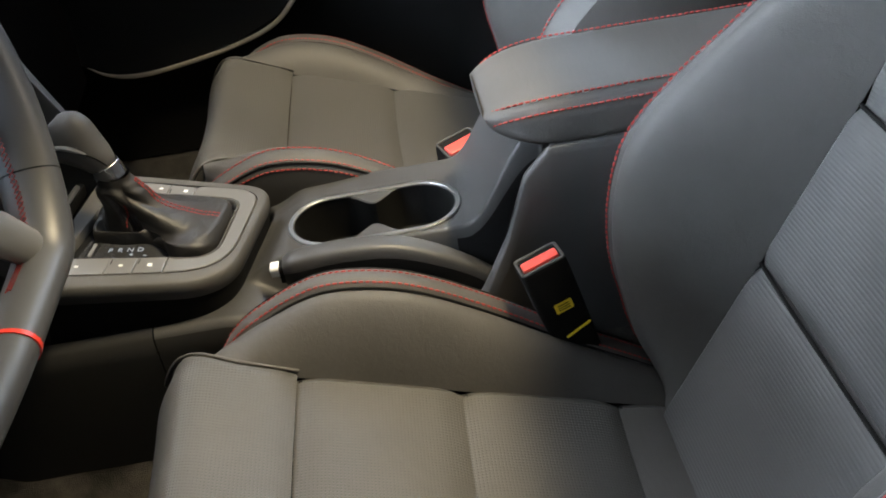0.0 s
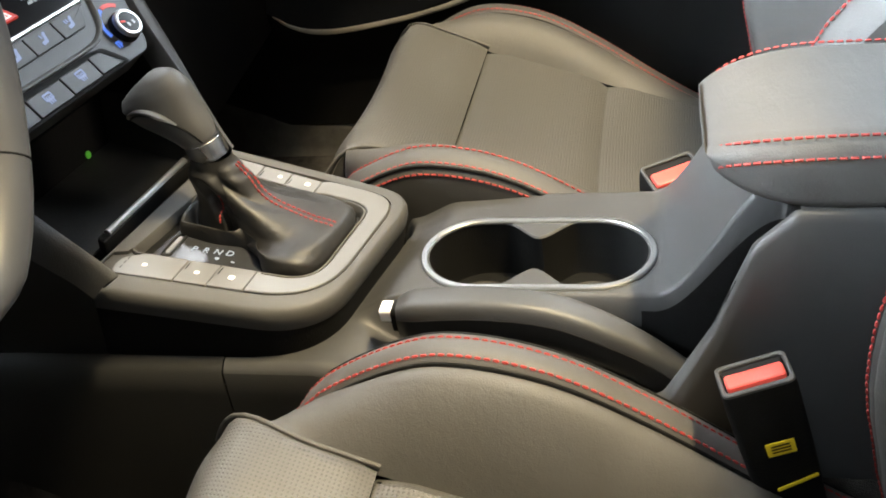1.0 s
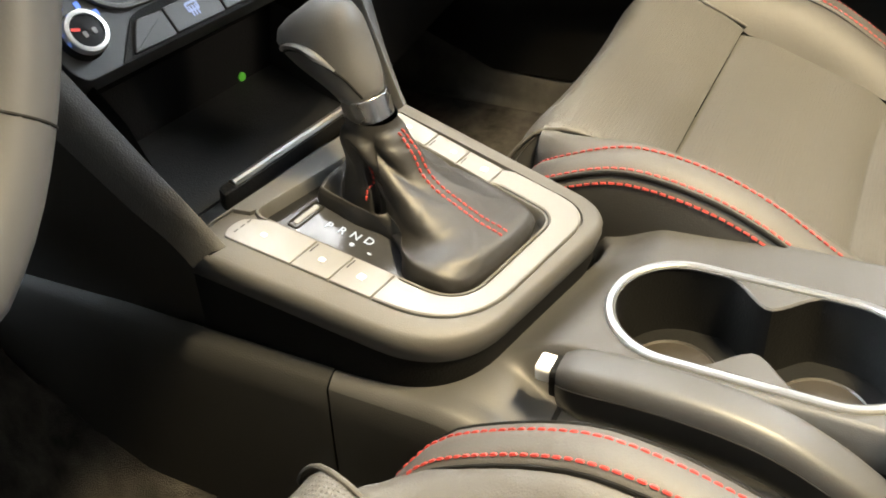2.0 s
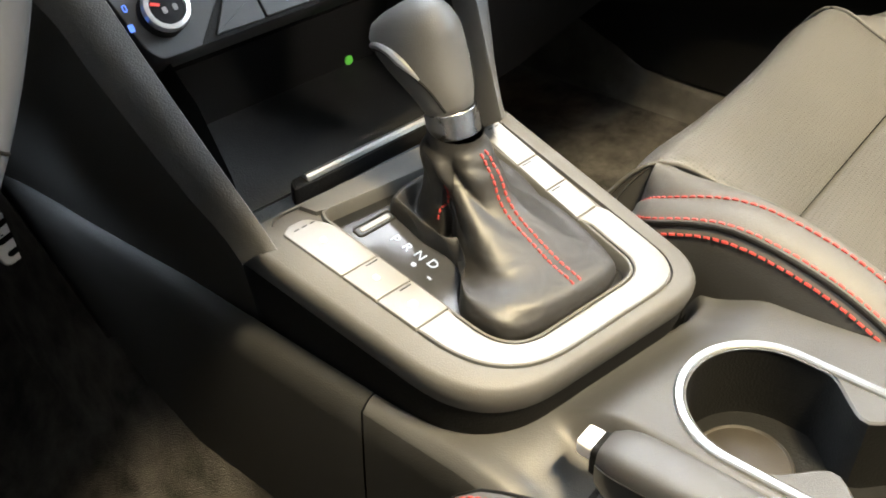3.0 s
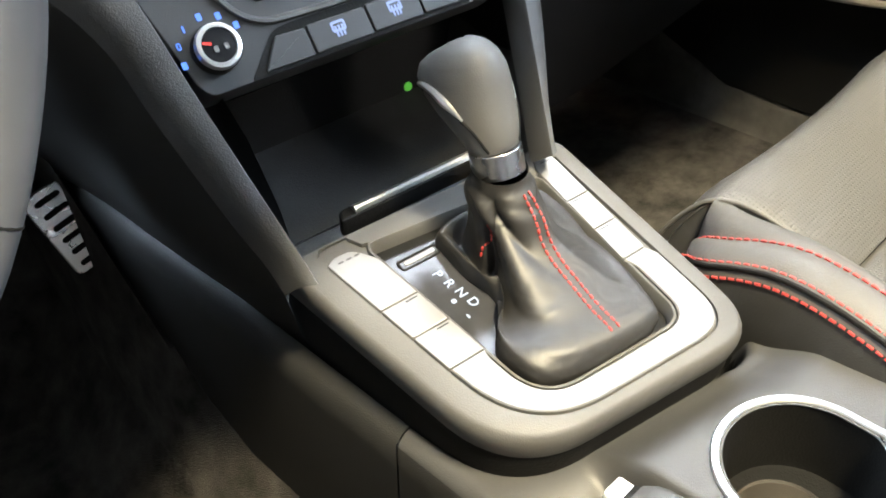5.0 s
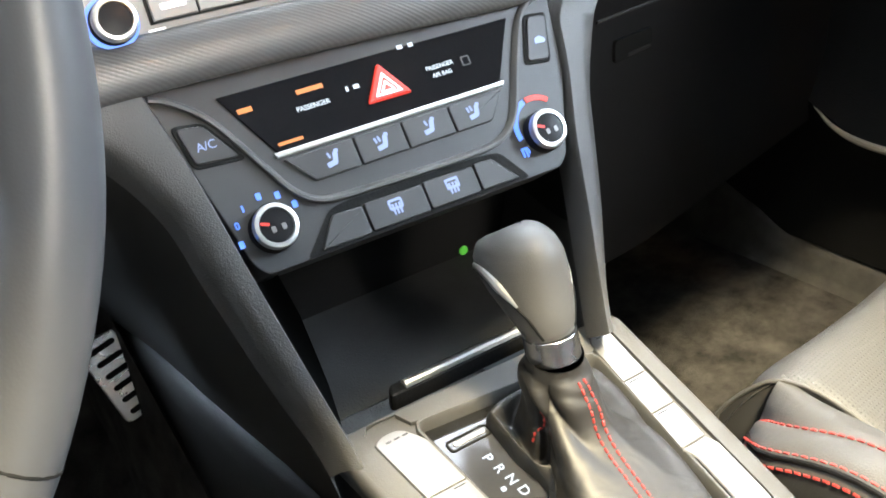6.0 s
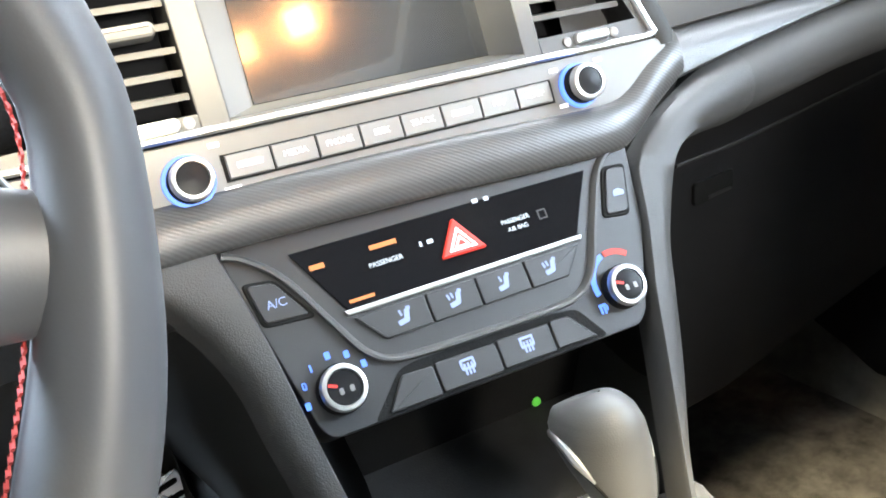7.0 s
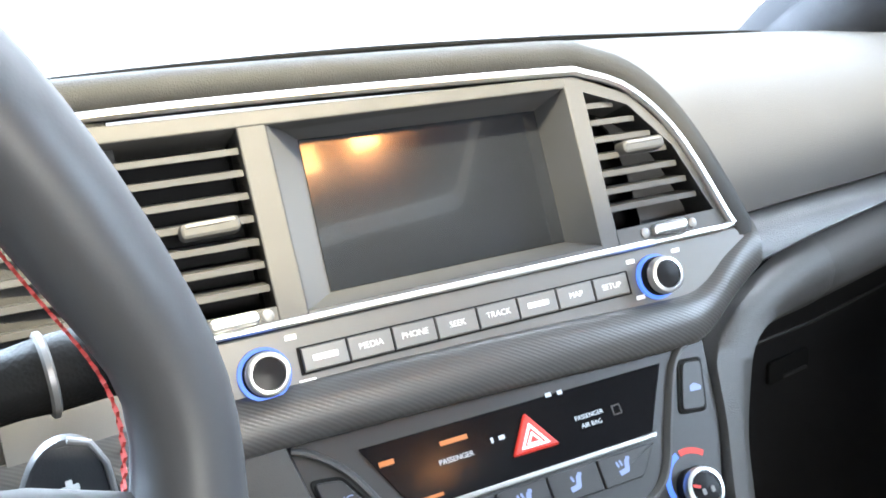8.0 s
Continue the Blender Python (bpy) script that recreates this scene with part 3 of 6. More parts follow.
def deck_z(x, y):
    d = ramp(y)
    low = lerp_table([(0.02, 0.44), (0.10, 0.45), (0.16, 0.468), (0.28, 0.478), (0.33, 0.500), (0.36, 0.508), (0.47, 0.508)], y)
    z = d + (min(d, low) - d) * soft_step((-0.031 - x) / 0.016)
    rim = lerp_table(RIM, y)
    z = z + (max(rim, low) - z) * soft_step((-0.078 - x) / 0.008)
    if y < 0.03:
        z = ramp(y)
    if y > 0.27:
        g = well_side(x, y)
        if g > 0:
            z = 0.5075 - 0.034 * soft_step((g + 0.001) / 0.012)
        else:
            z = 0.508 + (z - 0.508) * soft_step(-g / 0.042) - 0.0008 * soft_step(1 + g / 0.003)
    # the deck rolls over at its sides
    for edge, sgn in ((-0.090, -1), (0.108, 1)):
        g = sgn * (x - edge)
        if g > 0:
            z -= min(0.03, g * g * 70)
    return z


def in_cup(x, y, grow=0.0):
    hx, hy = 0.044 + grow, 0.0885 + grow
    dy = max(0.0, abs(y - CUP[1]) - (hy - hx))
    return math.hypot(x - CUP[0], dy) < hx


DECK_NX, DECK_NY = 96, 250


def deck():
    bm = bmesh.new()
    nx, ny = DECK_NX, DECK_NY
    xs = [-0.100 + 0.222 * i / nx for i in range(nx + 1)]
    ys = [-0.32 + 0.749 * j / ny for j in range(ny + 1)]
    V = {}
    for i, x in enumerate(xs):
        for j, y in enumerate(ys):
            tuck = 0.5 + 0.5 * soft_step((y - 0.05) / 0.07)
            V[i, j] = bm.verts.new((x if x > -0.06 else -0.06 + (x + 0.06) * tuck, y, deck_z(x, y)))
    for i in range(nx):
        for j in range(ny):
            cx, cy = (xs[i] + xs[i + 1]) / 2, (ys[j] + ys[j + 1]) / 2
            if not in_cup(cx, cy):
                bm.faces.new((V[i, j], V[i + 1, j], V[i + 1, j + 1], V[i, j + 1])).smooth = True
    # skirts down to the tunnel
    for i, xo in ((0, -0.107), (nx, 0.138)):
        prev = [V[i, j] for j in range(ny + 1)]
        for q in (0.12, 0.25, 0.5, 0.75, 1.0):
            low = [bm.verts.new(((V[i, j].co.x + (xo + (0.022 * (1 - soft_step((ys[j] - 0.05) / 0.07)) if i == 0 else 0) - V[i, j].co.x) * q) + (0.006 if i else -0.002) * math.sin(math.pi * min(1, q * 1.1)), ys[j], V[i, j].co.z + ((0.36 if i else 0.33) - V[i, j].co.z) * q)) for j in range(ny + 1)]
            for j in range(ny):
                bm.faces.new((prev[j], prev[j + 1], low[j + 1], low[j])).smooth = True
            prev = low
    bmesh.ops.delete(bm, geom=[v for v in bm.verts if not v.link_faces], context="VERTS")
    return bm


deck_ob = part("deck", deck(), SMOOTH, console, "satin dark grey deck, its handbrake slot shaded in colour", sharp=60)
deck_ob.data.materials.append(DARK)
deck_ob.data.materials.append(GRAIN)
# shade deep in the slot and under the shift gate is coloured in
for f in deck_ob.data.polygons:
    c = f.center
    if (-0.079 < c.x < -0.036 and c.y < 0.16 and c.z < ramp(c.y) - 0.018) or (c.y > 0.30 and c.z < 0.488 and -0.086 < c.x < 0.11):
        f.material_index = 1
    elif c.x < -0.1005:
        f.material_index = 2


def stadium(hx, hy, n=96, cx=CUP[0], cy=CUP[1]):
    pts = []
    for k in range(n // 2 + 1):
        t = math.pi * k / (n // 2)
        pts.append((cx + hx * math.cos(t), cy + (hy - hx) + hx * math.sin(t)))
    pts += [(2 * cx - x, 2 * cy - y) for x, y in pts]
    return [tuple(p)[:2] for p in resample([(x, y, 0) for x, y in pts], n, True)]


def dogbone(n=96):
    """Two round wells joined by a waist."""
    out = []
    for x, y in stadium(0.0425, 0.087, n):
        dx, dy = x - CUP[0], y - CUP[1]
        w = math.sqrt(max(1e-8, 0.0422 ** 2 - min(0.0422, abs(abs(dy) - 0.0445)) ** 2))
        w = max(w, 0.020) if abs(dy) < 0.0445 else w
        if abs(dy) < 0.0445:
            e = min(1.0, abs(dy) / 0.030)
            w = 0.020 + (0.0422 - 0.020) * (e * e * (3 - 2 * e)) ** 0.9
        out.append((CUP[0] + math.copysign(min(abs(dx), w), dx), CUP[1] + dy * 0.998))
    return out


part("cup_trim", ring(stadium(0.0478, 0.0923), stadium(0.0428, 0.0873), 0.515, 0.5268, bevel=0.0009), CHROME, console, "bright satin chrome ring round the cup holders")
part("cup_plate", ring(stadium(0.0426, 0.0871), dogbone(), 0.505, 0.5252, bevel=0.0012), SMOOTH, console)
dog = dogbone()
well = [[(x, y, 0.5235) for x, y in dog], [(x, y, 0.484) for x, y in shrink(dog, 0.001)], [(x, y, 0.4760) for x, y in shrink(dog, 0.003)]]
bmw = grid(well, True)
bmw.verts.ensure_lookup_table()
bmw.faces.new(bmw.verts[-len(dog):])
part("cup_well", bmw, DARK, console)
CUPMAT = mat("cup_mat", (0.022, 0.019, 0.015), 0.5, vary=0.25, big=40, bump=0.1, scale=900)
for dy in (-0.0445, 0.0445):
    part("cup_mat", lathe([(0.0280, 0), (0.0280, 0.002), (0.0270, 0.0032), (0.0258, 0.0020), (0.0248, 0.0026), (0.0, 0.0024)], T((CUP[0] - 0.004, CUP[1] + dy + 0.003, 0.4765)), 40), CUPMAT, console, "brown rubber mat in the cup holder")

# armrest lid on its bin
arm = thing("armrest", "black leather padded armrest lid with red stitching on the console", "armrest")


def lid():
    rows = []
    n = 36
    for i in range(n + 1):
        t = (i / n) ** 2.2
        y = 0.083 - 0.40 * t
        nose = 1 - min(1.0, t / 0.20)
        nose = 1 - math.sqrt(max(0.0, 1 - nose ** 2))
        xl, xr = -0.074 + 0.032 * nose, 0.082 - 0.032 * nose - 0.022 * t
        top = 0.664 + 0.005 * t - 0.024 * nose
        bot = 0.618 + 0.030 * nose
        sec = rounded([(xl, bot), (xr, bot), (xr, top), (xl, top)], [0.012, 0.012, 0.019, 0.019], 6)
        rows.append([(x, y, z + (0.006 * (1 - ((x - 0.004) / 0.078) ** 2) if z > 0.64 else 0)) for x, z in sec])
    return capped(rows)


part("lid", lid(), LEATHER, arm)
for x, dx in ((-0.0745, 0.009), (0.0825, -0.009)):
    for k, (o, z) in enumerate(((0.0, -0.009), (1.0, 0.001))):
        l = []
        for i in range(81):
            t = (i / 80) ** 1.6
            q = 1 - min(1.0, t / 0.20)
            q = 1 - math.sqrt(max(0.0, 1 - q * q))
            inset = 0.032 * q * (1 if x < 0 else -1)
            l.append((x - (0.022 * t if x > 0 else 0) + dx * o + inset, 0.0815 - 0.395 * t, 0.6655 + 0.005 * t + z - 0.024 * q))
        l = l[6:]
        part("stitching", stitches(l, (-1 if x < 0 else 1, 0, 1)), THREAD, arm, "red contrast stitching")


# ---- shift gate ----
# TZ carries the lever and the storage tray, BZ the surround, which rises a little more towards the dash
TZ = Matrix.Translation((0.005, 0.42, 0.562)) @ Matrix.Rotation(radians(-8), 4, "Z") @ Matrix.Rotation(math.atan(0.13), 4, "X")
BZ = Matrix.Translation((0.005, 0.42, 0.5635)) @ Matrix.Rotation(radians(-8), 4, "Z") @ Matrix.Rotation(math.atan(0.17), 4, "X")


def outline(pts, r, n=120):
    return [tuple(p)[:2] for p in resample([(x, y, 0) for x, y in rounded(pts, r, 12)], n, True)]


shifter = thing("shift_gate", "grey automatic shift gate surround with silver buttons on the console", "gear selector")
# the driver's flank is shorter than the passenger's: the rear edge runs askew
OUT = outline([(-0.1150, 0.0965), (-0.0865, -0.0905), (0.0890, -0.1035), (0.1030, 0.0900)], [0.004, 0.052, 0.032, 0.004])
BAND = outline([(-0.0918, 0.0905), (-0.0690, -0.0818), (0.0738, -0.0895), (0.0850, 0.0860)], [0.010, 0.050, 0.026, 0.010])
INN = outline([(-0.0622, 0.0775), (-0.0475, -0.0660), (0.0525, -0.0700), (0.0625, 0.0660)], [0.006, 0.024, 0.014, 0.006])
rows = [[(x * 0.955, y * 0.955, -0.0215) for x, y in OUT], [(x * 0.975, y * 0.975, -0.0205) for x, y in OUT], [(x * 0.984, y * 0.984, -0.0165) for x, y in OUT], [(x * 0.990, y * 0.990, -0.011) for x, y in OUT],
        [(x * 0.986, y * 0.986, -0.0060) for x, y in OUT], [(x * 0.970, y * 0.972, -0.0026) for x, y in OUT], [(x * 0.945, y * 0.950, -0.0007) for x, y in OUT],
        [(x, y, -0.0002) for x, y in shrink(BAND, -0.0016)], [(x, y, -0.003) for x, y in shrink(BAND, -0.0012)], [(x, y, -0.003) for x, y in shrink(INN, -0.0030)],
        [(x, y, 0.0) for x, y in shrink(INN, -0.0024)], [(x, y, 0.0002) for x, y in shrink(INN, -0.0010)], [(x, y, -0.0012) for x, y in INN], [(x, y, -0.0105) for x, y in shrink(INN, 0.0012)]]
bm = grid(rows, True)
bm.transform(BZ)
part("surround", bm, SURROUND, shifter, sharp=50)
# plain front of the surround, ahead of the aperture
cap = outline([(-0.0640, 0.0790), (0.0640, 0.0670), (0.0850, 0.0858), (-0.0700, 0.0910)], 0.001, 60)
part("front_plate", slab(cap, -0.004, 0.0002, BZ, 0.0004), SURROUND, shifter)

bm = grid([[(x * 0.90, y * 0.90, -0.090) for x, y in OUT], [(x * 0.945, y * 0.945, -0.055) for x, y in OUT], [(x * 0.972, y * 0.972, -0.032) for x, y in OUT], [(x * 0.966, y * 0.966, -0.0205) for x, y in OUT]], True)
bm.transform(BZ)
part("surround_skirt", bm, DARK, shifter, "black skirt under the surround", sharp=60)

FLANK = {-1: ([(-0.0242, -0.0772), (0.0795, -0.0916)], [(-0.0250, -0.0535), (0.0660, -0.0634)]), 1: ([(-0.0198, 0.0745), (0.0858, 0.0848)], [(-0.0220, 0.0560), (0.0700, 0.0655)])}


def flank(sx, k, b):
    """Outer (k = 0) or inner edge of the buttons at b along the gate."""
    (b0, x0), (b1, x1) = FLANK[sx][k]
    return x0 + (x1 - x0) * (b - b0) / (b1 - b0)


def side_button(sx, b0, b1, nose=0.0):
    out = [(flank(sx, 0, b0), b0), (flank(sx, 0, b1 - nose * 0.25), b1 - nose * 0.25)]
    if nose:
        out += [(flank(sx, 0, b1) - sx * 0.006, b1), (flank(sx, 1, b1) + sx * 0.008, b1), (flank(sx, 1, b1 - nose), b1 - nose)]
    else:
        out += [(flank(sx, 1, b1), b1)]
    return out + [(flank(sx, 1, b0), b0)]


for sx, cuts in ((-1, (-0.0242, 0.0040, 0.0298, 0.0795)), (1, (-0.0198, 0.0087, 0.0366, 0.0850))):
    for b0, b1, nose in ((cuts[0], cuts[1], 0), (cuts[1], cuts[2], 0), (cuts[2], cuts[3], 0.014)):
        part("button", slab(rounded(side_button(sx, b0 + 0.0004, b1 - 0.0004, nose), 0.0012 if not nose else [0.0012, 0.002, 0.003, 0.006, 0.004, 0.0012], 3), -0.006, 0.0010, BZ, 0.0007), SILVER, shifter)
        if not nose:
            # small notch line beside each joint
            for e in (0.0025,):
                part("button_notch", slab([(flank(sx, 1, b1) + sx * 0.002, b1 - e - 0.0004), (flank(sx, 1, b1) + sx * 0.010, b1 - e - 0.0004), (flank(sx, 1, b1) + sx * 0.010, b1 - e + 0.0003), (flank(sx, 1, b1) + sx * 0.002, b1 - e + 0.0003)], 0.0006, 0.0012, BZ, 0), DARK, shifter)
    part("button_gap", slab(side_button(sx, cuts[0] - 0.002, cuts[3] + 0.0008, 0.014), -0.008, -0.0026, BZ, 0), DARK, shifter)


def u_band():
    """The silver band that closes the ring of buttons behind the lever."""
    def arm(out, k):
        q = [p for p in out if p[1] < -0.026]
        q.sort(key=lambda p: math.atan2(p[0], -(p[1] + 0.020)))
        q = [(flank(-1, k, -0.0250), -0.0250)] + q + [(flank(1, k, -0.0206), -0.0206)]
        return [tuple(p)[:2] for p in resample([(a, b, 0) for a, b in q], 64)]
    outer, inner = arm(BAND, 0), arm(shrink(INN, -0.0036), 1)
    rows = []
    for (ax, ay), (cx, cy) in zip(outer, inner):
        a, c = Vector((ax, ay, 0)), Vector((cx, cy, 0))
        d = (c - a).normalized() * 0.0009
        rows.append([(*a.to_2d(), -0.006), (*a.to_2d(), 0.0002), (*(a + d).to_2d(), 0.0010), (*(c - d).to_2d(), 0.0010), (*c.to_2d(), 0.0002), (*c.to_2d(), -0.006)])
    bm = capped(rows)
    bm.transform(BZ)
    return bm


part("button_band", u_band(), SILVER, shifter, "silver band behind the lever")
rows = [[(x, y, -0.0095) for x, y in INN], [(x, y, -0.0100) for x, y in shrink(INN, 0.004)]]
bm = grid(rows, True)
bm.verts.ensure_lookup_table()
bm.faces.new(bm.verts[-len(INN):])
bm.transform(BZ)
part("gate_floor", bm, DARK, shifter)
plate = part("indicator_plate", slab(rounded([(-0.0592, 0.0665), (-0.0490, -0.0400), (-0.010, -0.0400), (-0.010, 0.0625)], 0.004), -0.0098, -0.0060, BZ), mat("plate_gloss", (0.030, 0.031, 0.034), 0.16, metal=0.2, vary=0.15, big=60), shifter, "gloss black gear indicator plate")
part("lock_cover", ring(rrect(0.030, 0.009, 0.003, cx=-0.039, cy=0.056), rrect(0.026, 0.006, 0.002, cx=-0.039, cy=0.056), -0.007, -0.0052, BZ, 0.0004), DARK, plate)
part("lock_slot", slab(rrect(0.022, 0.0035, 0.0015, cx=-0.039, cy=0.056), -0.007, -0.0052, BZ, 0.0003), SILVER, plate)
TURNED = Matrix.Rotation(radians(-90), 4, "Z")
for k, ch in enumerate("PRND"):
    writing("letter", ch, 0.0088, BZ @ T((-0.0385 + 0.0014 * k, 0.0385 - 0.0096 * k, -0.0057)) @ TURNED, WHITELIT, plate)
part("plus_mark", slab(rrect(0.003, 0.003, 0.001, cx=-0.043, cy=0.0165), -0.006, -0.0056, BZ, 0.0001), WHITELIT, plate)
part("minus_mark", slab(rrect(0.0012, 0.003, 0.0004, cx=-0.043, cy=0.003), -0.006, -0.0056, BZ, 0.0001), WHITELIT, plate)
# small pictograms on the gate buttons
for sx in (-1, 1):
    for b, w, h in ((0.058, 0.0040, 0.0034), (0.017, 0.0040, 0.0034), (-0.010, 0.0046, 0.0046)):
        x = (flank(sx, 0, b) + flank(sx, 1, b)) / 2
        part("pictogram", slab(rrect(h, w, 0.001, cx=x, cy=b), 0.0008, 0.0013, BZ, 0.0001), WHITEINK, shifter)
    for k in range(3):
        part("pictogram", slab(rrect(0.0036, 0.0010, 0.0004, cx=flank(sx, 1, 0.072) + sx * (0.008 + 0.0055 * k), cy=0.0735), 0.0008, 0.0013, BZ, 0.0001), GREYP, shifter)

# ---- gear lever ----
lever = thing("gear_lever", "dark grey gear knob with chrome collar and stitched leather boot", "gear lever")
AX = Vector((0.002, 0.036))


CY = AX.y - 0.012
BOOT_FOOT = [(-0.025, 0.058), (-0.026, 0.041), (-0.0265, 0.026), (-0.0235, 0.010), (-0.0255, -0.003), (-0.033, -0.014), (-0.043, -0.021), (-0.049, -0.0325), (-0.047, -0.048), (-0.040, -0.058), (-0.022, -0.064), (0.010, -0.066), (0.031, -0.065), (0.040, -0.057), (0.047, -0.014), (0.053, 0.035), (0.049, 0.060), (0.02, 0.066), (-0.012, 0.063)]
FOOT = [p.to_2d() for p in resample(curve([(x, y, 0) for x, y in BOOT_FOOT + BOOT_FOOT[:1]], 200)[:-1], 176, True)]


def bell(g, wide):
    """A soft ridge of unit height round an angle of nought."""
    g = (g + math.pi) % (2 * math.pi) - math.pi
    return math.exp(-(g / wide) ** 2)


def pleat(g, wide):
    """A sharp valley with one steep side."""
    g = (g + math.pi) % (2 * math.pi) - math.pi
    return math.exp(-abs(g) / (wide if g > 0 else 0.45 * wide))


# pleats of the sleeve: angle, slant, width, depth, and the heights they fade between
PLEATS = [(-1.02, -1.65, 0.30, 0.0085, 0.34, 0.88), (-2.22, -1.35, 0.26, 0.0080, 0.02, 0.80), (-1.70, -1.90, 0.22, 0.0050, 0.05, 0.45), (-2.75, -0.8, 0.24, 0.0060, 0.25, 0.85), (-0.55, 0.5, 0.25, 0.0060, 0.05, 0.85), (0.5, 0.5, 0.3, 0.0060, 0.1, 0.9), (1.6, -0.7, 0.3, 0.0060, 0.1, 0.9)]
RIDGES = [(-1.45, -1.6, 0.24, 0.0042, 0.30, 0.95), (-2.50, -1.2, 0.22, 0.0034, 0.05, 0.80), (-1.95, -1.7, 0.20, 0.0030, 0.05, 0.50), (-0.95, 0.2, 0.22, 0.0024, 0.05, 0.7)]


def boot_row(t, h):
    row = []
    up = min(1.0, max(0.0, h / 0.057))
    for p in FOOT:
        d = math.atan2(p.y - CY, p.x - AX.x)
        q = AX + Vector((0.0145 * math.cos(d), 0.0145 * math.sin(d)))
        mid = math.sin(math.pi * min(1.0, max(0.0, t)))
        # beside the padded roll the leather drops into a hollow and hugs the lever
        hollow = min(1.0, bell(d + 3.05, 0.62) + 0.85 * bell(d + 2.42, 0.26) + bell(d - 2.35, 0.55))
        w = Vector((p.x, p.y)).lerp(q, min(1.0, t + 0.50 * hollow * soft_step((t - 0.10) / 0.22) * (1 - t)))
        fold = 0.0045 * math.exp(-((up - 0.80) / 0.20) ** 2)
        for table, shape, sign in ((PLEATS, pleat, -1), (RIDGES, bell, 1)):
            for at, slant, wide, deep, lo, hi in table:
                if lo < up < hi:
                    fold += sign * deep * math.sin(math.pi * (up - lo) / (hi - lo)) ** 0.6 * shape(d - at - slant * up, wide)
        # a slack crease below the collar
        fold -= 0.0022 * math.exp(-((up - 0.86 + 0.07 * math.sin(d + 1.9)) / 0.035) ** 2)
        w += Vector((math.cos(d), math.sin(d))) * fold
        w += Vector((0.0, -0.006)) * mid * (1 - t)
        dip = hollow * 0.014 * math.exp(-((t - 0.27) / 0.12) ** 2)
        row.append((w.x, w.y, h - dip + 0.0012 * mid * math.sin(4 * d + 3)))
    return row


LEVELS = [(p.x, p.y) for p in curve([(h, t, 0) for h, t in ((-0.010, 0.0), (-0.003, -0.03), (0.004, -0.03), (0.009, 0.01), (0.0115, 0.07), (0.0125, 0.15), (0.0135, 0.27), (0.016, 0.40), (0.0195, 0.53), (0.024, 0.64), (0.030, 0.74), (0.037, 0.82), (0.044, 0.89), (0.051, 0.95), (0.057, 1.0), (0.062, 1.02))], 56)]
rows = [boot_row(t, h) for h, t in LEVELS]
bm = grid(rows, True)
bm.transform(TZ)
bootob = part("boot", bm, LEATHER_SOFT, lever, "creased black leather boot", sharp=180)


def on_row(row, ang):
    """The point of a boot row at an angle round the lever."""
    turns = [math.atan2(p[1] - CY, p[0] - AX.x) for p in row]
    best, out = 9.0, row[0]
    for k, a in enumerate(turns):
        b = turns[(k + 1) % len(row)]
        da, db = (a - ang + math.pi) % (2 * math.pi) - math.pi, (b - ang + math.pi) % (2 * math.pi) - math.pi
        if da * db <= 0 and abs(da - db) < 1.0 and abs(da) < best:
            best = abs(da)
            out = Vector(row[k]).lerp(Vector(row[(k + 1) % len(row)]), abs(da) / max(1e-9, abs(da) + abs(db)))
    return Vector(out)


# twin red seams up the rear of the boot, one at its front
for ang, lean, sides in ((-1.58, 0.46, (-1, 1)), (3.0, 0.15, (0,))):
    for e in sides:
        line = []
        for row, (h, t) in list(zip(rows, LEVELS))[7:54]:
            at = ang + lean * max(0.0, h / 0.057) ** 1.2
            q = on_row(row, at)
            q = on_row(row, at + e * 0.0027 / max(0.012, math.hypot(q.x - AX.x, q.y - CY)))
            c = Vector((AX.x, CY, q.z - 0.02))
            line.append(TZ @ (q + (q - c).normalized() * 0.0005))
        if not e:
            line = line[16:38]
        part("stitching", stitches(curve(line[::3] + line[-1:], 60), tuple((TZ.to_3x3() @ Vector((math.cos(ang), math.sin(ang), 0.5)))), 0.0030, 0.0012, 0.0007), THREAD, bootob, "red contrast stitching")
KN = TZ @ T((0.003, 0.037, 0.057)) @ Matrix.Rotation(radians(-22), 4, "X")
part("collar", lathe([(0.0145, 0), (0.0153, 0.0006), (0.0153, 0.0148), (0.0149, 0.0153)], KN, 48), mat("brushed_collar", (0.36, 0.36, 0.36), 0.27, metal=1.0, vary=0.06, big=40), lever, "brushed metal collar")


def knob_point(h, a):
    prof = [(0.0150, 0.0146, 0.0150, 0.0), (0.022, 0.0165, 0.0185, 0.001), (0.030, 0.0190, 0.0225, 0.004), (0.040, 0.0215, 0.0280, 0.009), (0.050, 0.0228, 0.0325, 0.013), (0.059, 0.0222, 0.0345, 0.015), (0.067, 0.0190, 0.0315, 0.015), (0.073, 0.0135, 0.0235, 0.013), (0.0765, 0.0065, 0.0120, 0.011), (0.0775, 0.0015, 0.003, 0.010)]
    rx, ry, oy = [lerp_table([(q[0], q[i]) for q in prof], h) for i in (1, 2, 3)]
    c, s = math.cos(a), math.sin(a)
    front = max(0.0, s)
    y = oy + ry * (s * (1.0 + 0.10 * front) if s > 0 else s * 0.80)
    taper = 1 - 0.16 * front ** 2
    return Vector((rx * c * taper, y, h - (0.007 * front ** 2 * (h - 0.02) / 0.055 if h > 0.02 else 0)))


rows = [[knob_point(0.015 + 0.0625 * math.sin(math.pi / 2 * i / 22) ** 1.0, 2 * math.pi * k / 40) for k in range(40)] for i in range(23)]
bm = capped(rows)
bm.transform(KN)
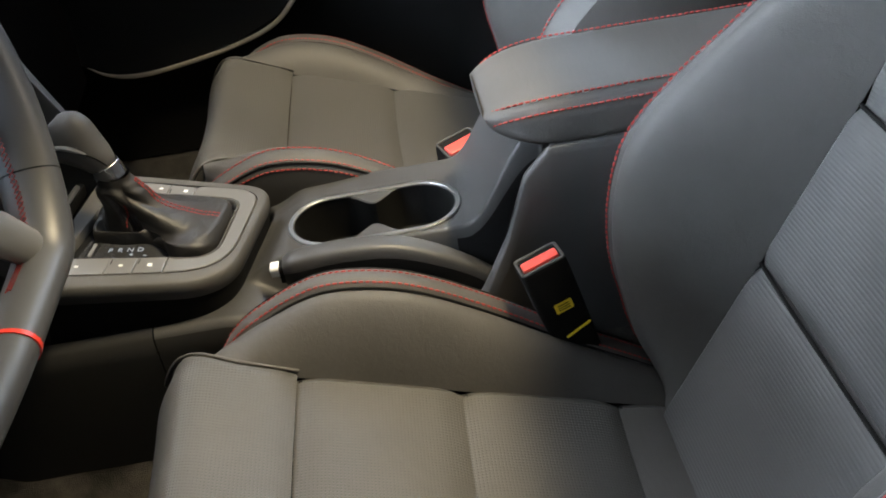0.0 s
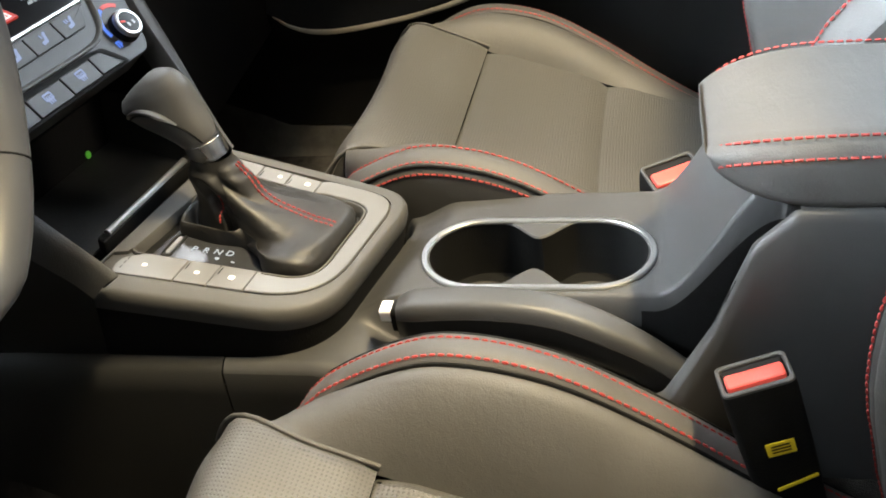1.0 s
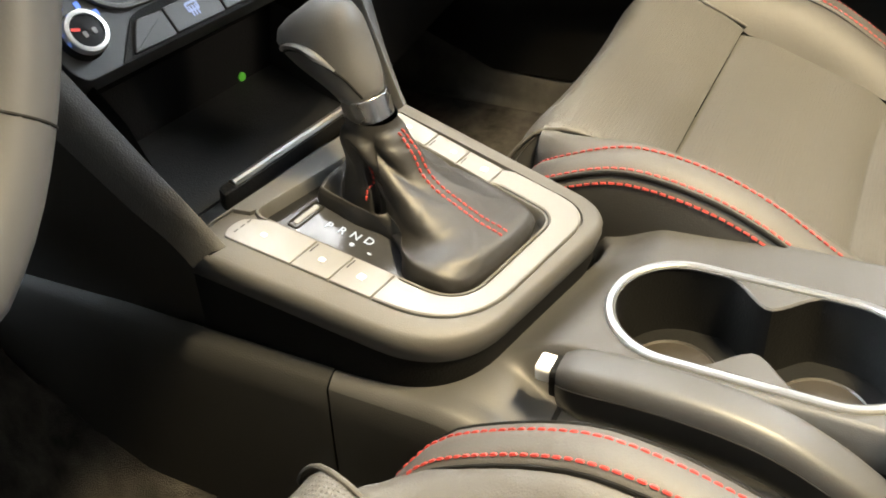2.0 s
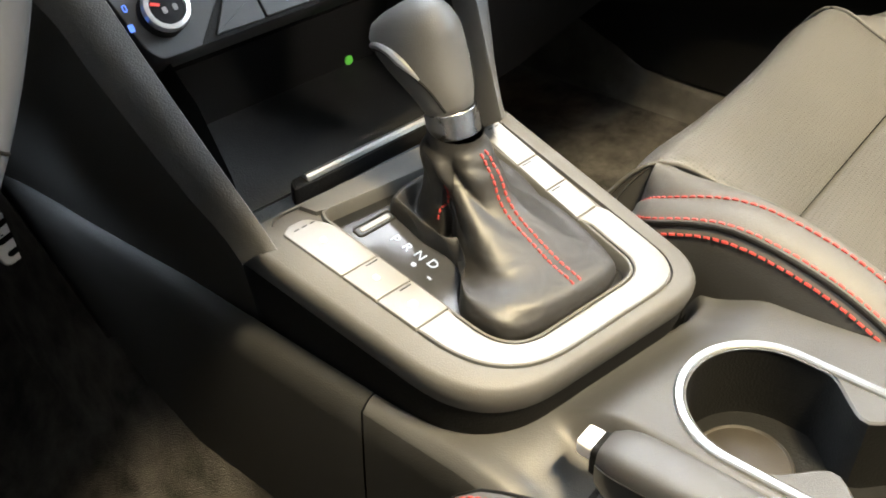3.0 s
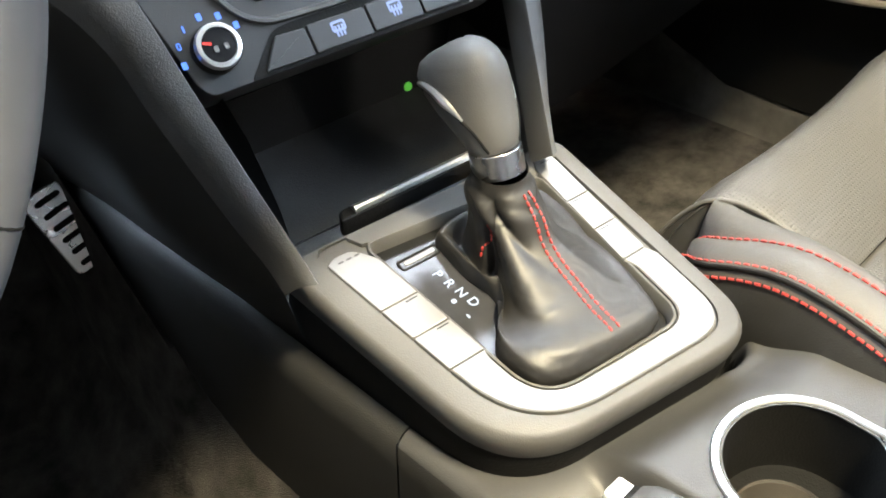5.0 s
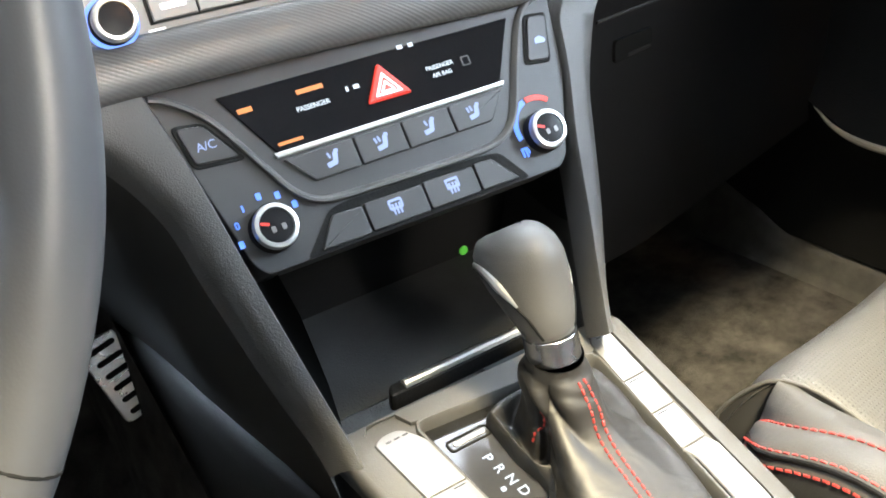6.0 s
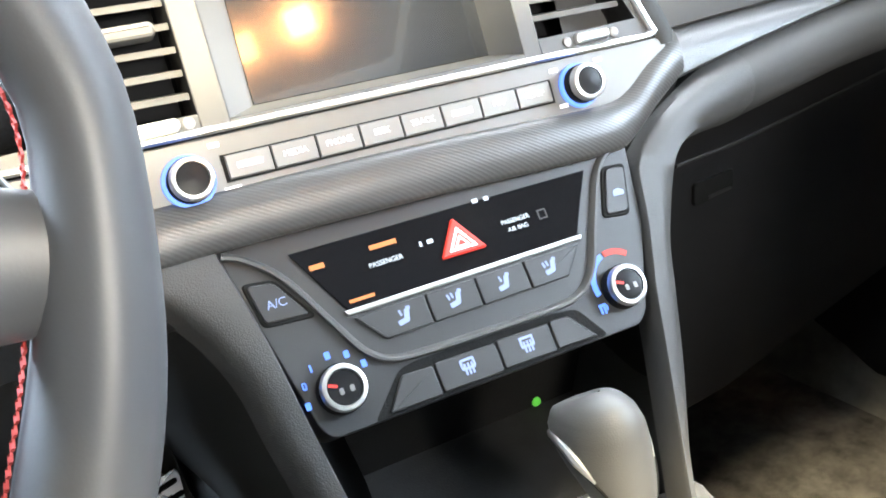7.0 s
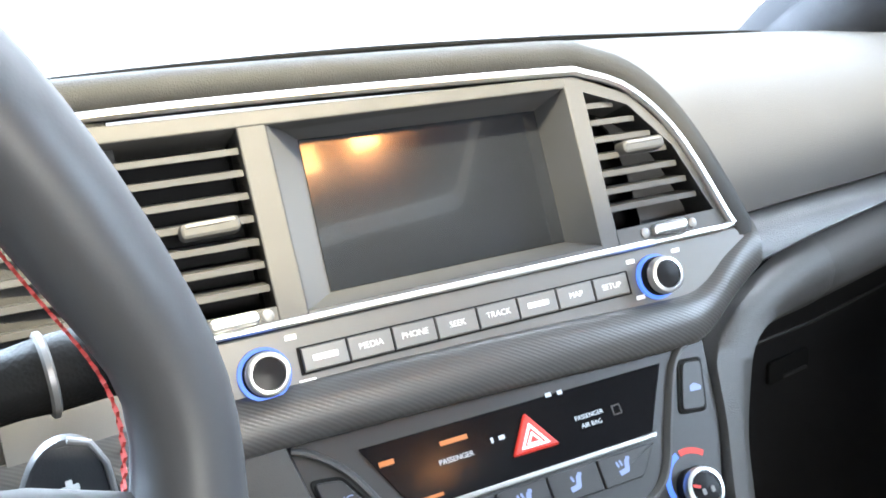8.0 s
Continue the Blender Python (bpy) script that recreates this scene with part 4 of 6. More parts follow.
part("knob", bm, mat("knob_leather", (0.055, 0.055, 0.055), 0.50, spec=0.4, bump=0.12, scale=1300), lever, "smooth dark grey knob", sharp=180)
# bright trim strips along the knob's flanks, with the thumb grip below
def on_knob(sgn, h, a, out):
    a = a if sgn > 0 else math.pi - a
    p = knob_point(h, a)
    return KN @ (p + (p - Vector((0, 0.010, h))).normalized() * out)


for sgn in (-1, 1):
    line = curve([on_knob(sgn, h, a, 0.0003) for h, a in ((0.051, 1.30), (0.054, 0.90), (0.056, 0.50), (0.056, 0.20), (0.0535, -0.05), (0.0485, -0.26), (0.043, -0.40), (0.038, -0.50))], 30)
    part("knob_trim", tube(line, [(1.0 if sgn < 0 else 0.45) * (0.0010 + 0.0018 * (i / 22) ** 1.3 if i < 23 else 0.0028 * (30 - i) / 8 + 0.0003) for i in range(30)], 8), CHROME, lever, "bright trim strip")
    line = curve([on_knob(sgn, h, a, 0.0) for h, a in ((0.0485, 1.30), (0.0515, 0.90), (0.0535, 0.50), (0.0532, 0.20), (0.0505, -0.05), (0.0450, -0.27), (0.038, -0.44), (0.030, -0.60), (0.017, -0.80))], 30)
    part("knob_seam", tube(line, 0.0009, 6), DARK, lever)

# ---- handbrake ----
hbk = thing("handbrake", "black handbrake lever with a bright release button beside the cup holders", "handbrake")
top = curve([(0, 0.296, 0.527), (0, 0.281, 0.528), (0, 0.236, 0.530), (0, 0.190, 0.525), (0, 0.155, 0.511), (0, 0.120, 0.489), (0, 0.085, 0.460), (0, 0.04, 0.428)], 48)


def grip_rows(grow, a0, a1, n, box):
    """Sections of the boxy grip, between the angles a0 and a1 round it."""
    rows = []
    for i, p in enumerate(top):
        w = 0.0155 if i < 24 else max(0.0125, 0.0155 - 0.0004 * (i - 24))
        h, k = 0.0175, (0.72, 0.90, 0.98)[i] if i < 3 else 1.0
        w, h = w * k + grow, h * k + grow
        t = top[min(i + 1, 47)] - top[max(i - 1, 0)]
        t = t / t.length
        row = []
        for q in range(n):
            a = a0 + (a1 - a0) * q / (n if box else n - 1)
            u, v = w * math.copysign(abs(math.cos(a)) ** 0.42, math.cos(a)), h * math.copysign(abs(math.sin(a)) ** 0.5, math.sin(a))
            row.append((-0.061 + u * (1 - 0.12 * (v > 0) * v / h), p.y + t.z * v * 0.6, p.z - t.y * v))
        rows.append(row)
    return rows


part("grip", capped(grip_rows(0.0, 0, 2 * math.pi, 32, True)), mat("grip_plastic", (0.040, 0.040, 0.040), 0.46, bump=0.08, scale=1300), hbk, sharp=60)
part("grip_inlay", solid(grid(grip_rows(0.0006, math.pi - 0.10, 2 * math.pi + 0.10, 25, False)), 0.001), mat("inlay_plastic", (0.008, 0.008, 0.008), 0.35, vary=0.05), hbk, "black lower half of the grip", sharp=60)
part("button_sleeve", slab(rrect(0.0175, 0.020, 0.004), -0.002, 0.006, T((-0.061, 0.295, 0.527)) @ Matrix.Rotation(radians(-90), 4, "X"), 0.001), DARK, hbk)
part("release_button", slab(rrect(0.0145, 0.0115, 0.003), 0, 0.011, T((-0.061, 0.299, 0.531)) @ Matrix.Rotation(radians(-90), 4, "X"), 0.0018), mat("button_white", (0.72, 0.72, 0.70), 0.25, vary=0.02), hbk, "pale release button")


# ---- seat belt buckles ----
def buckle(at, rot, label, wide, deep, tag=False):
    ob = thing("seat_belt_buckle", label, "seat belt buckle", "buckles beside the console", at=at)
    X, Z = Vector(rot[0]).normalized(), Vector(rot[1]).normalized()
    Y = Z.cross(X).normalized()
    Z = X.cross(Y)
    ob.matrix_world = Matrix((( X.x, Y.x, Z.x, at[0]), (X.y, Y.y, Z.y, at[1]), (X.z, Y.z, Z.z, at[2]), (0, 0, 0, 1)))
    rows = []
    for z, k in ((-0.17, 0.86), (-0.10, 0.92), (-0.05, 0.98), (-0.006, 1.0), (0.0, 0.985)):
        rows.append([(x * k, y * k, z) for x, y in rrect(wide, deep, 0.005)])
    part("housing", capped(rows), DARK, ob)
    part("housing_rim", ring(rrect(wide * 0.97, deep * 0.97, 0.0045), rrect(wide - 0.007, deep - 0.008, 0.003), -0.002, 0.0022, bevel=0.0007), SMOOTH, ob)
    part("slot", slab(rrect(wide - 0.008, deep - 0.009, 0.0026), -0.003, 0.0006, bevel=0.0004), DARK, ob)
    part("release", slab(rrect(wide - 0.0095, (deep - 0.009) * 0.62, 0.0026, cy=-(deep - 0.009) * 0.17), -0.003, 0.0040, bevel=0.0016), BUTTON, ob, "red release button")
    if tag:
        turn = Matrix.Rotation(radians(90), 4, "X")
        part("warning_tag", slab(rrect(0.018, 0.0115, 0.001), 0, 0.0008, T((0.002, -deep / 2 + 0.0006, -0.050)) @ turn, 0.0001), YELLOW, ob, "yellow warning tag")
        for k in range(3):
            part("tag_print", slab(rrect(0.012, 0.0010, 0.0003), 0, 0.0003, T((0.002, -deep / 2 - 0.0001, -0.0475 - 0.0026 * k)) @ turn, 0), DARK, ob)
        part("warning_tag", slab(rrect(0.028, 0.0026, 0.0008), 0, 0.0008, T((0.006, -deep / 2 + 0.0009, -0.084)) @ turn @ Matrix.Rotation(radians(12), 4, "Z"), 0.0001), YELLOW, ob, "yellow warning tag")
    return ob


BUTTON = mat("buckle_red", (0.60, 0.06, 0.045), 0.42, vary=0.05)
buckle((-0.125, 0.0545, 0.534), ((0.16, -0.95, 0.26), (0.0, 0.30, 0.95)), "black seat belt buckle with red button and yellow tag, driver side", 0.046, 0.030, True)
buckle((0.135, 0.098, 0.527), ((0.42, -0.88, 0.10), (-0.40, 0.28, 0.87)), "black seat belt buckle with red button, passenger side", 0.050, 0.034)

# ---- dashboard ----
RAD = plane_at((0.013, 0.6235, 0.8085), 8, 24)
HV = plane_at((0.0145, 0.5595, 0.7005), 8, 37)
PAD = mat("dash_pad", (0.046, 0.046, 0.047), 0.68, spec=0.38, bump=0.2, scale=1000, vary=0.05)
dash = thing("dashboard", "dark grey soft-touch dashboard with driver-facing centre stack", "dashboard")


def lower(x):
    """Lower edge of the trim band across the passenger side."""
    return lerp_table([(0.15, 0.765), (0.205, 0.781), (0.306, 0.792), (0.422, 0.803), (0.75, 0.812)], x)


upper_rows, roll_rows, band_rows, box_rows = [], [], [], []
for i in range(25):
    x = 0.150 + 0.61 * i / 24
    b = 0.03 * max(0.0, x - 0.3)
    g = 0.12 * max(0.0, x - 0.35)
    zt = 0.9175 - 0.075 * max(0, x - 0.25)
    upper_rows.append([(x, y - b, z) for y, z in [(1.06, zt - 0.008), (0.965, zt - 0.002), (0.85, zt + 0.004), (0.76, zt + 0.003), (0.70, zt - 0.010), (0.665, zt - 0.032), (0.645, 0.853), (0.637, 0.832), (0.636, 0.815), (0.642, 0.811)]])
    zl = lower(x)
    band_rows.append([(x, y - b, z) for y, z in [(0.642, 0.811), (0.634, 0.811), (0.624, 0.808), (0.616, (0.808 + zl) / 2 + 0.004), (0.612, zl + 0.004), (0.616, zl), (0.624, zl - 0.001)]])
    roll_rows.append([(x, y - b, z) for y, z in [(0.624, zl - 0.001), (0.614, zl - 0.003), (0.604, zl - 0.010), (0.598, zl - 0.022), (0.600, zl - 0.036), (0.612, zl - 0.050), (0.632, zl - 0.058)]])
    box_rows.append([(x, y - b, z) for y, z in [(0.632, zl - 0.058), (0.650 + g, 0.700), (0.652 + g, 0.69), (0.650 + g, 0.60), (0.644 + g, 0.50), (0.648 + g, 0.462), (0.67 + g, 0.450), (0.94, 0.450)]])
part("upper_pad", grid(upper_rows), PAD, dash, sharp=50)
part("trim_band", grid(band_rows), mat("band_trim", (0.065, 0.067, 0.072), 0.38, bump=0.4, scale=800), dash, sharp=50)
part("lower_roll", grid(roll_rows[6:]), PAD, dash, sharp=50)
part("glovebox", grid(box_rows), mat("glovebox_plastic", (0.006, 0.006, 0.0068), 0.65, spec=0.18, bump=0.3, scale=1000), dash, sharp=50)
part("glovebox_edge", tube([row[1] for row in box_rows[5:]], 0.0020, 8), GRAIN, dash, "raised upper edge of the glovebox lid")
latch = part("glovebox_latch", slab(rrect(0.050, 0.020, 0.004), -0.001, 0.0022, plane_at((0.325, 0.6505, 0.668), 0, 1), 0.001), DARK, dash, "black glovebox latch with a bright lip")
part("latch_lip", slab(rrect(0.030, 0.0030, 0.001, cx=0.006, cy=-0.006), 0.0015, 0.0036, plane_at((0.325, 0.6505, 0.668), 0, 1), 0.0006), GRAIN, latch)
# top of the dash, from the instruments across
def top_z(x):
    k = min(1.0, max(0.0, (x + 0.05) / 0.27))
    return 0.946 - (0.946 - 0.9185) * k * k * (3 - 2 * k)


rows = []
for i in range(34):
    x = -0.76 + 0.96 * i / 33
    bulge = 0.075 * math.exp(-((x + 0.44) / 0.13) ** 4)
    z = top_z(x)
    f = 0.139 * min(0.25, max(0.0, 0.013 - x)) * (1 - min(1, bulge / 0.05))
    rows.append([(x, 1.06, z - 0.034), (x, 0.90, z - 0.018), (x, 0.80, z - 0.004), (x, 0.745 + f * 0.8, z), (x, 0.712 - bulge + f, z + 0.003 + 0.10 * bulge), (x, 0.700 - bulge + f, z - 0.002 + 0.1 * bulge), (x, 0.704 - bulge + f, z - 0.012)])
part("top_pad", grid(rows), PAD, dash, sharp=50)

# head unit face, in its own plane
stack = thing("head_unit", "grey infotainment unit with screen, air vents and chrome frame", "infotainment unit")


def rad_slab(out, h0, h1, m, name, parent=None, label="", bevel=0.001, r=0.0):
    return part(name, slab(rounded(out, r) if r else out, h0, h1, RAD, bevel), m, parent or stack, label)


FACE = GREYP
rad_slab([(-0.1115, 0.022), (-0.0955, 0.022), (-0.0955, 0.133), (-0.1115, 0.133)], -0.03, 0.0, FACE, "mullion")
rad_slab([(0.0885, 0.020), (0.1015, 0.020), (0.1035, 0.127), (0.0905, 0.131)], -0.03, 0.0, FACE, "mullion")
rad_slab([(-0.25, 0.1295), (0.09, 0.1215), (0.092, 0.1290), (-0.25, 0.1395)], -0.04, 0.0005, FACE, "top_strip")
rad_slab([(0.1010, 0.1185), (0.132, 0.1060), (0.1575, 0.0755), (0.176, 0.030), (0.1015, 0.030), (0.1015, 0.0205), (0.1835, 0.0195), (0.163, 0.0785), (0.136, 0.1115), (0.1025, 0.1265)], -0.03, 0.0, FACE, "vent_frame", bevel=0)
rad_slab([(-0.25, 0.022), (-0.1115, 0.022), (-0.1115, 0.030), (-0.25, 0.033)], -0.03, 0.0, FACE, "bottom_strip")
rad_slab([(-0.0955, 0.0205), (0.0885, 0.0195), (0.0885, 0.0232), (-0.0955, 0.0240)], -0.03, 0.0005, FACE, "bottom_strip")
# chrome line round the unit
line = [RAD @ Vector((x, y, 0.001)) for x, y in [tuple(p)[:2] for p in curve([(-0.25, 0.1435, 0), (-0.11, 0.1410, 0), (0.08, 0.1325, 0), (0.105, 0.1290, 0), (0.136, 0.1145, 0), (0.163, 0.0805, 0), (0.1845, 0.024, 0), (0.1868, 0.0185, 0)], 60)]]
part("chrome_frame", tube(line, 0.0030, 8), CHROME, stack, "satin chrome frame line")
line = [RAD @ Vector((x, y, 0.001)) for x, y in ((-0.25, 0.0215), (-0.10, 0.0200), (0.05, 0.0185), (0.18, 0.0172), (0.1868, 0.0185))]
part("chrome_frame", tube(line, 0.0022, 8), CHROME, stack, "satin chrome frame line")
# hood lip above
line = [RAD @ Vector((x, y, -0.012)) for x, y in [tuple(p)[:2] for p in curve([(-0.25, 0.1560, 0), (-0.11, 0.1530, 0), (0.08, 0.1440, 0), (0.112, 0.1390, 0), (0.145, 0.1225, 0), (0.172, 0.086, 0), (0.195, 0.026, 0), (0.197, 0.010, 0)], 60)]]
part("hood_lip", tube(line, 0.0125, 12), GRAIN, stack)
# recessed screen
RECESS = mat("recess_plastic", (0.078, 0.079, 0.082), 0.50, spec=0.4, vary=0.05)
o, i_ = [(-0.0955, 0.0240), (0.0885, 0.0232), (0.0900, 0.1220), (-0.0955, 0.1300)], [(-0.0735, 0.0325), (0.0815, 0.0315), (0.0830, 0.1175), (-0.0720, 0.1220)]
for k in range(4):
    a, b, c, d = o[k], o[(k + 1) % 4], i_[(k + 1) % 4], i_[k]
    bm = grid([[RAD @ Vector((*a, 0.0)), RAD @ Vector((*b, 0.0))], [RAD @ Vector((*d, -0.030)), RAD @ Vector((*c, -0.030))]])
    part("recess_wall", bm, RECESS, stack)
part("screen", slab(i_, -0.033, -0.029, RAD, 0.0005), SCREEN, stack, "dark glossy touch screen, switched off")
# vents
VB = mat("vent_inside", (0.003, 0.0035, 0.005), 0.7, vary=0.0, spec=0.15)
for name, out in (("l", [(-0.25, 0.033), (-0.1115, 0.030), (-0.1115, 0.129), (-0.25, 0.134)]), ("r", [(0.1015, 0.030), (0.176, 0.030), (0.1575, 0.0755), (0.132, 0.106), (0.1025, 0.119)])):
    part("vent_back", slab(out, -0.045, -0.040, RAD, 0), VB, stack)
    rows = [[RAD @ Vector((x, y, -0.001)) for x, y in out + out[:1]], [RAD @ Vector((x, y, -0.04)) for x, y in out + out[:1]]]
    part("vent_wall", grid(rows), VB, stack)


def slat(x0, x1, v0, v1):
    rows = []
    for x, v in ((x0, v0), (x1, v1)):
        rows.append([RAD @ Vector((x, v + dv, h)) for dv, h in ((-0.0018, -0.004), (0.0016, -0.0035), (0.0022, -0.006), (0.0060, -0.022), (0.0050, -0.0225), (0.0008, -0.007))])
    part("slat", capped(rows), GREYP, stack)


for v in (0.1150, 0.1030, 0.0905, 0.0780, 0.0655, 0.0530, 0.0405):
    slat(-0.248, -0.112, v + 0.003, v)
for v in (0.1085, 0.0975, 0.0865, 0.0755, 0.0645, 0.0535, 0.0425):
    x1 = lerp_table([(0.030, 0.176), (0.0755, 0.1575), (0.106, 0.132), (0.119, 0.1025)], v) - 0.002
    slat(0.102, x1, v + 0.001, v)
for cx, cy in ((-0.136, 0.0765), (0.1345, 0.0790)):
    part("vent_tab", slab(rrect(0.031, 0.0085, 0.003, cx=cx, cy=cy), -0.006, 0.004, RAD, 0.002), GREYP, stack, "grey vent tab")
    part("tab_line", slab(rrect(0.026, 0.0022, 0.001, cx=cx, cy=cy + 0.0022), 0.002, 0.0046, RAD, 0.0006), SILVER, stack, "silver line on the vent tab")
for cx, cy, s in ((-0.135, 0.0265, 1), (0.139, 0.0250, 1)):
    part("vent_wheel", slab(rrect(0.026, 0.0075, 0.003, cx=cx, cy=cy), -0.004, 0.004, RAD, 0.002), CHROME, stack, "ribbed vent thumbwheel")
    for dx in (-0.018, 0.018):
        part("vent_mark", lathe([(0.0032, -0.001), (0.0032, 0.0008), (0.0025, 0.0012), (0.0, 0.0012)], RAD @ T((cx + dx, cy - 0.0005, 0)), 16), SILVER, stack)
# key strip
rad_slab([(-0.25, 0.0185), (-0.25, -0.020), (-0.140, -0.014), (0.0, -0.017), (0.135, -0.022), (0.150, -0.019), (0.196, 0.008), (0.189, 0.0155)], -0.035, -0.001, STRIP, "key_strip", bevel=0.001)
joints = [-0.1050, -0.0795, -0.0538, -0.0280, -0.0022, 0.0238, 0.0498, 0.0752, 0.1000]
words = ["", "MEDIA", "PHONE", "SEEK", "TRACK", "", "MAP", "SETUP"]
for k in range(8):
    x0, x1 = joints[k] + 0.0005, joints[k + 1] - 0.0005
    d0, d1 = -0.0015 * k / 8, -0.0015 * (k + 1) / 8
    key = rad_slab([(x0, -0.0062 + d0 - 0.001), (x1, -0.0062 + d1 - 0.001), (x1, 0.0055 + d1), (x0, 0.0055 + d0)], -0.002, 0.0012, KEYTOP, "audio_key")
    M = RAD @ T(((x0 + x1) / 2, -0.0008 + d0, 0.0013)) @ Matrix.Rotation(radians(-0.4), 4, "Z")
    if words[k]:
        writing("key_print", words[k], 0.0048, M, WHITEINK, key)
    else:
        part("key_print", slab(rrect(0.014, 0.0032, 0.0006), 0, 0.0002, M, 0), WHITEINK, key)
rad_slab([(-0.1065, -0.0085), (0.1015, -0.0098), (0.1015, 0.0048), (-0.1065, 0.0064)], -0.002, -0.0004, DARK, "key_gap", bevel=0)


KNOB_BLACK = mat("knob_black", (0.010, 0.010, 0.011), 0.30, spec=0.12, vary=0.0)


def knob_set(M, parent, r, tall, lit, name):
    k = part(name, lathe([(r, 0), (r, tall * 0.72), (r * 0.95, tall * 0.96), (r * 0.88, tall), (r * 0.76, tall), (r * 0.73, tall - 0.0014), (0, tall - 0.0014)], M, 40), CHROME, parent, "chrome-ringed rotary knob")
    part("knob_face", lathe([(r * 0.74, tall - 0.002), (r * 0.72, tall - 0.0008), (0, tall - 0.0002)], M, 32), KNOB_BLACK, k)
    part("knob_skirt", lathe([(r * 1.04, 0.0), (r * 1.04, tall * 0.55), (r * 1.0, tall * 0.6), (0, tall * 0.6)], M, 32), DARK, k)
    if lit:
        part("lit_ring", lathe([(r * 1.22, 0.0), (r * 1.20, 0.0022), (r * 1.05, 0.0024), (0, 0.0024)], M, 40), BLUE, k, "blue lit ring")
    return k


for cx in (-0.1255, 0.1205):
    knob_set(RAD @ T((cx, -0.003, 0)), stack, 0.0115, 0.014, True, "audio_knob")
for cx, cy, w in ((-0.108, 0.0125, 0.006), (-0.104, -0.012, 0.009), (0.106, 0.0095, 0.006), (0.107, -0.013, 0.006), (0.140, 0.010, 0.006)):
    rad_slab([(cx - w / 2, cy - 0.0013), (cx + w / 2, cy - 0.0013), (cx + w / 2, cy + 0.0013), (cx - w / 2, cy + 0.0013)], -0.001, -0.0006, WHITEINK, "key_print", bevel=0)
# woven-look bar under the keys
path = curve([(-0.26, -0.0300, -0.004), (-0.13, -0.0270, -0.002), (0.0, -0.0290, 0.0), (0.125, -0.0335, -0.002), (0.152, -0.0290, -0.004), (0.178, -0.0120, -0.005), (0.206, 0.0040, -0.006)], 70)
rows = []
for p in path:
    rows.append([RAD @ (Vector(p) + Vector((0, 0.0155 * math.cos(a), 0.0065 * math.sin(a)))) for a in (2 * math.pi * k / 20 for k in range(20))])
part("woven_bar", capped(rows), CARBON, stack, "dark woven-pattern trim bar", sharp=60)
rad_slab([(-0.24, -0.036), (0.14, -0.042), (0.15, -0.075), (-0.24, -0.075)], -0.075, -0.014, DARK, "gap_filler", bevel=0)

# ---- climate controls ----
clim = thing("climate_panel", "dark grey climate control panel with lit symbols and hazard button", "climate panel")


def hv(out, h0, h1, m, name, parent=None, label="", bevel=0.0008, r=0.0):
    return part(name, slab(rounded(out, r) if r else out, h0, h1, HV, bevel), m, parent or clim, label)


hv([(-0.1335, 0.090), (-0.1215, 0.029), (-0.1115, -0.020), (-0.106, -0.0275), (0.094, -0.0290), (0.102, -0.022), (0.124, 0.029), (0.1365, 0.086)], -0.03, 0.0, PANEL, "body", r=0.004)
disp = hv([(-0.0965, 0.0728), (-0.0755, 0.0335), (0.0755, 0.0335), (0.0980, 0.0718)], -0.002, 0.0012, mat("display_gloss", (0.006, 0.006, 0.007), 0.12, vary=0.0, spec=0.10), "display", label="gloss black display strip")
hv([(-0.0770, 0.0310), (0.0765, 0.0310), (0.0775, 0.0340), (-0.0780, 0.0340)], -0.001, 0.0026, CHROME, "chrome_strip", label="satin chrome strip")
xs0, xs1 = [-0.0745, -0.0315, 0.0005, 0.0335, 0.0740], [-0.0610, -0.0315, 0.0005, 0.0335, 0.0595]
for k in range(4):
    g0, g1 = 0.0006 * (k > 0), 0.0006 * (k < 3)
    b = hv([(xs0[k] + g0, 0.0292), (xs1[k] + g0, 0.0125), (xs1[k + 1] - g1, 0.0125), (xs0[k + 1] - g1, 0.0292)], -0.002, 0.0022, PANEL, "seat_heat_key", r=0.0015)
    cx = (-0.048, -0.0155, 0.0165, 0.049)[k]
    # a small seat pictogram: back, cushion and heat waves
    for w, h, dx, dy, rot in ((0.0030, 0.0066, 0.0024, 0.0004, -16), (0.0062, 0.0030, -0.0006, -0.0026, 10), (0.0026, 0.0020, 0.0042, 0.0040, -16), (0.0013, 0.0036, -0.0010, 0.0024, 14)) + (((0.0013, 0.0036, -0.0034, 0.0020, 14),) if k in (1, 3) else ()):
        part("pictogram", slab(rrect(w, h, 0.0006), 0, 0.0003, HV @ T((cx + dx, 0.0212 + dy, 0.0022)) @ Matrix.Rotation(radians(rot), 4, "Z"), 0), ICON, b)
# raised rim below the keys
line = [HV @ Vector((x, y, 0.0012)) for x, y in [tuple(p)[:2] for p in curve([(-0.131, 0.0815, 0), (-0.120, 0.0765, 0), (-0.1035, 0.0610, 0), (-0.0850, 0.0280, 0), (-0.0755, 0.0115, 0), (-0.0650, 0.0030, 0), (-0.050, 0.0000, 0), (0.0, -0.0018, 0), (0.045, -0.0022, 0), (0.0630, 0.0015, 0), (0.0760, 0.0130, 0), (0.0890, 0.0380, 0), (0.1060, 0.0680, 0), (0.1200, 0.0790, 0), (0.133, 0.0800, 0)], 90)]]
part("rim", tube(line, 0.0030, 8, flat=0.6), SMOOTH, clim)
ac = hv([(-0.1262, 0.0645), (-0.1222, 0.0385), (-0.0925, 0.0362), (-0.1085, 0.0625)], -0.002, 0.0010, DARK, "air_con_key", r=0.004)
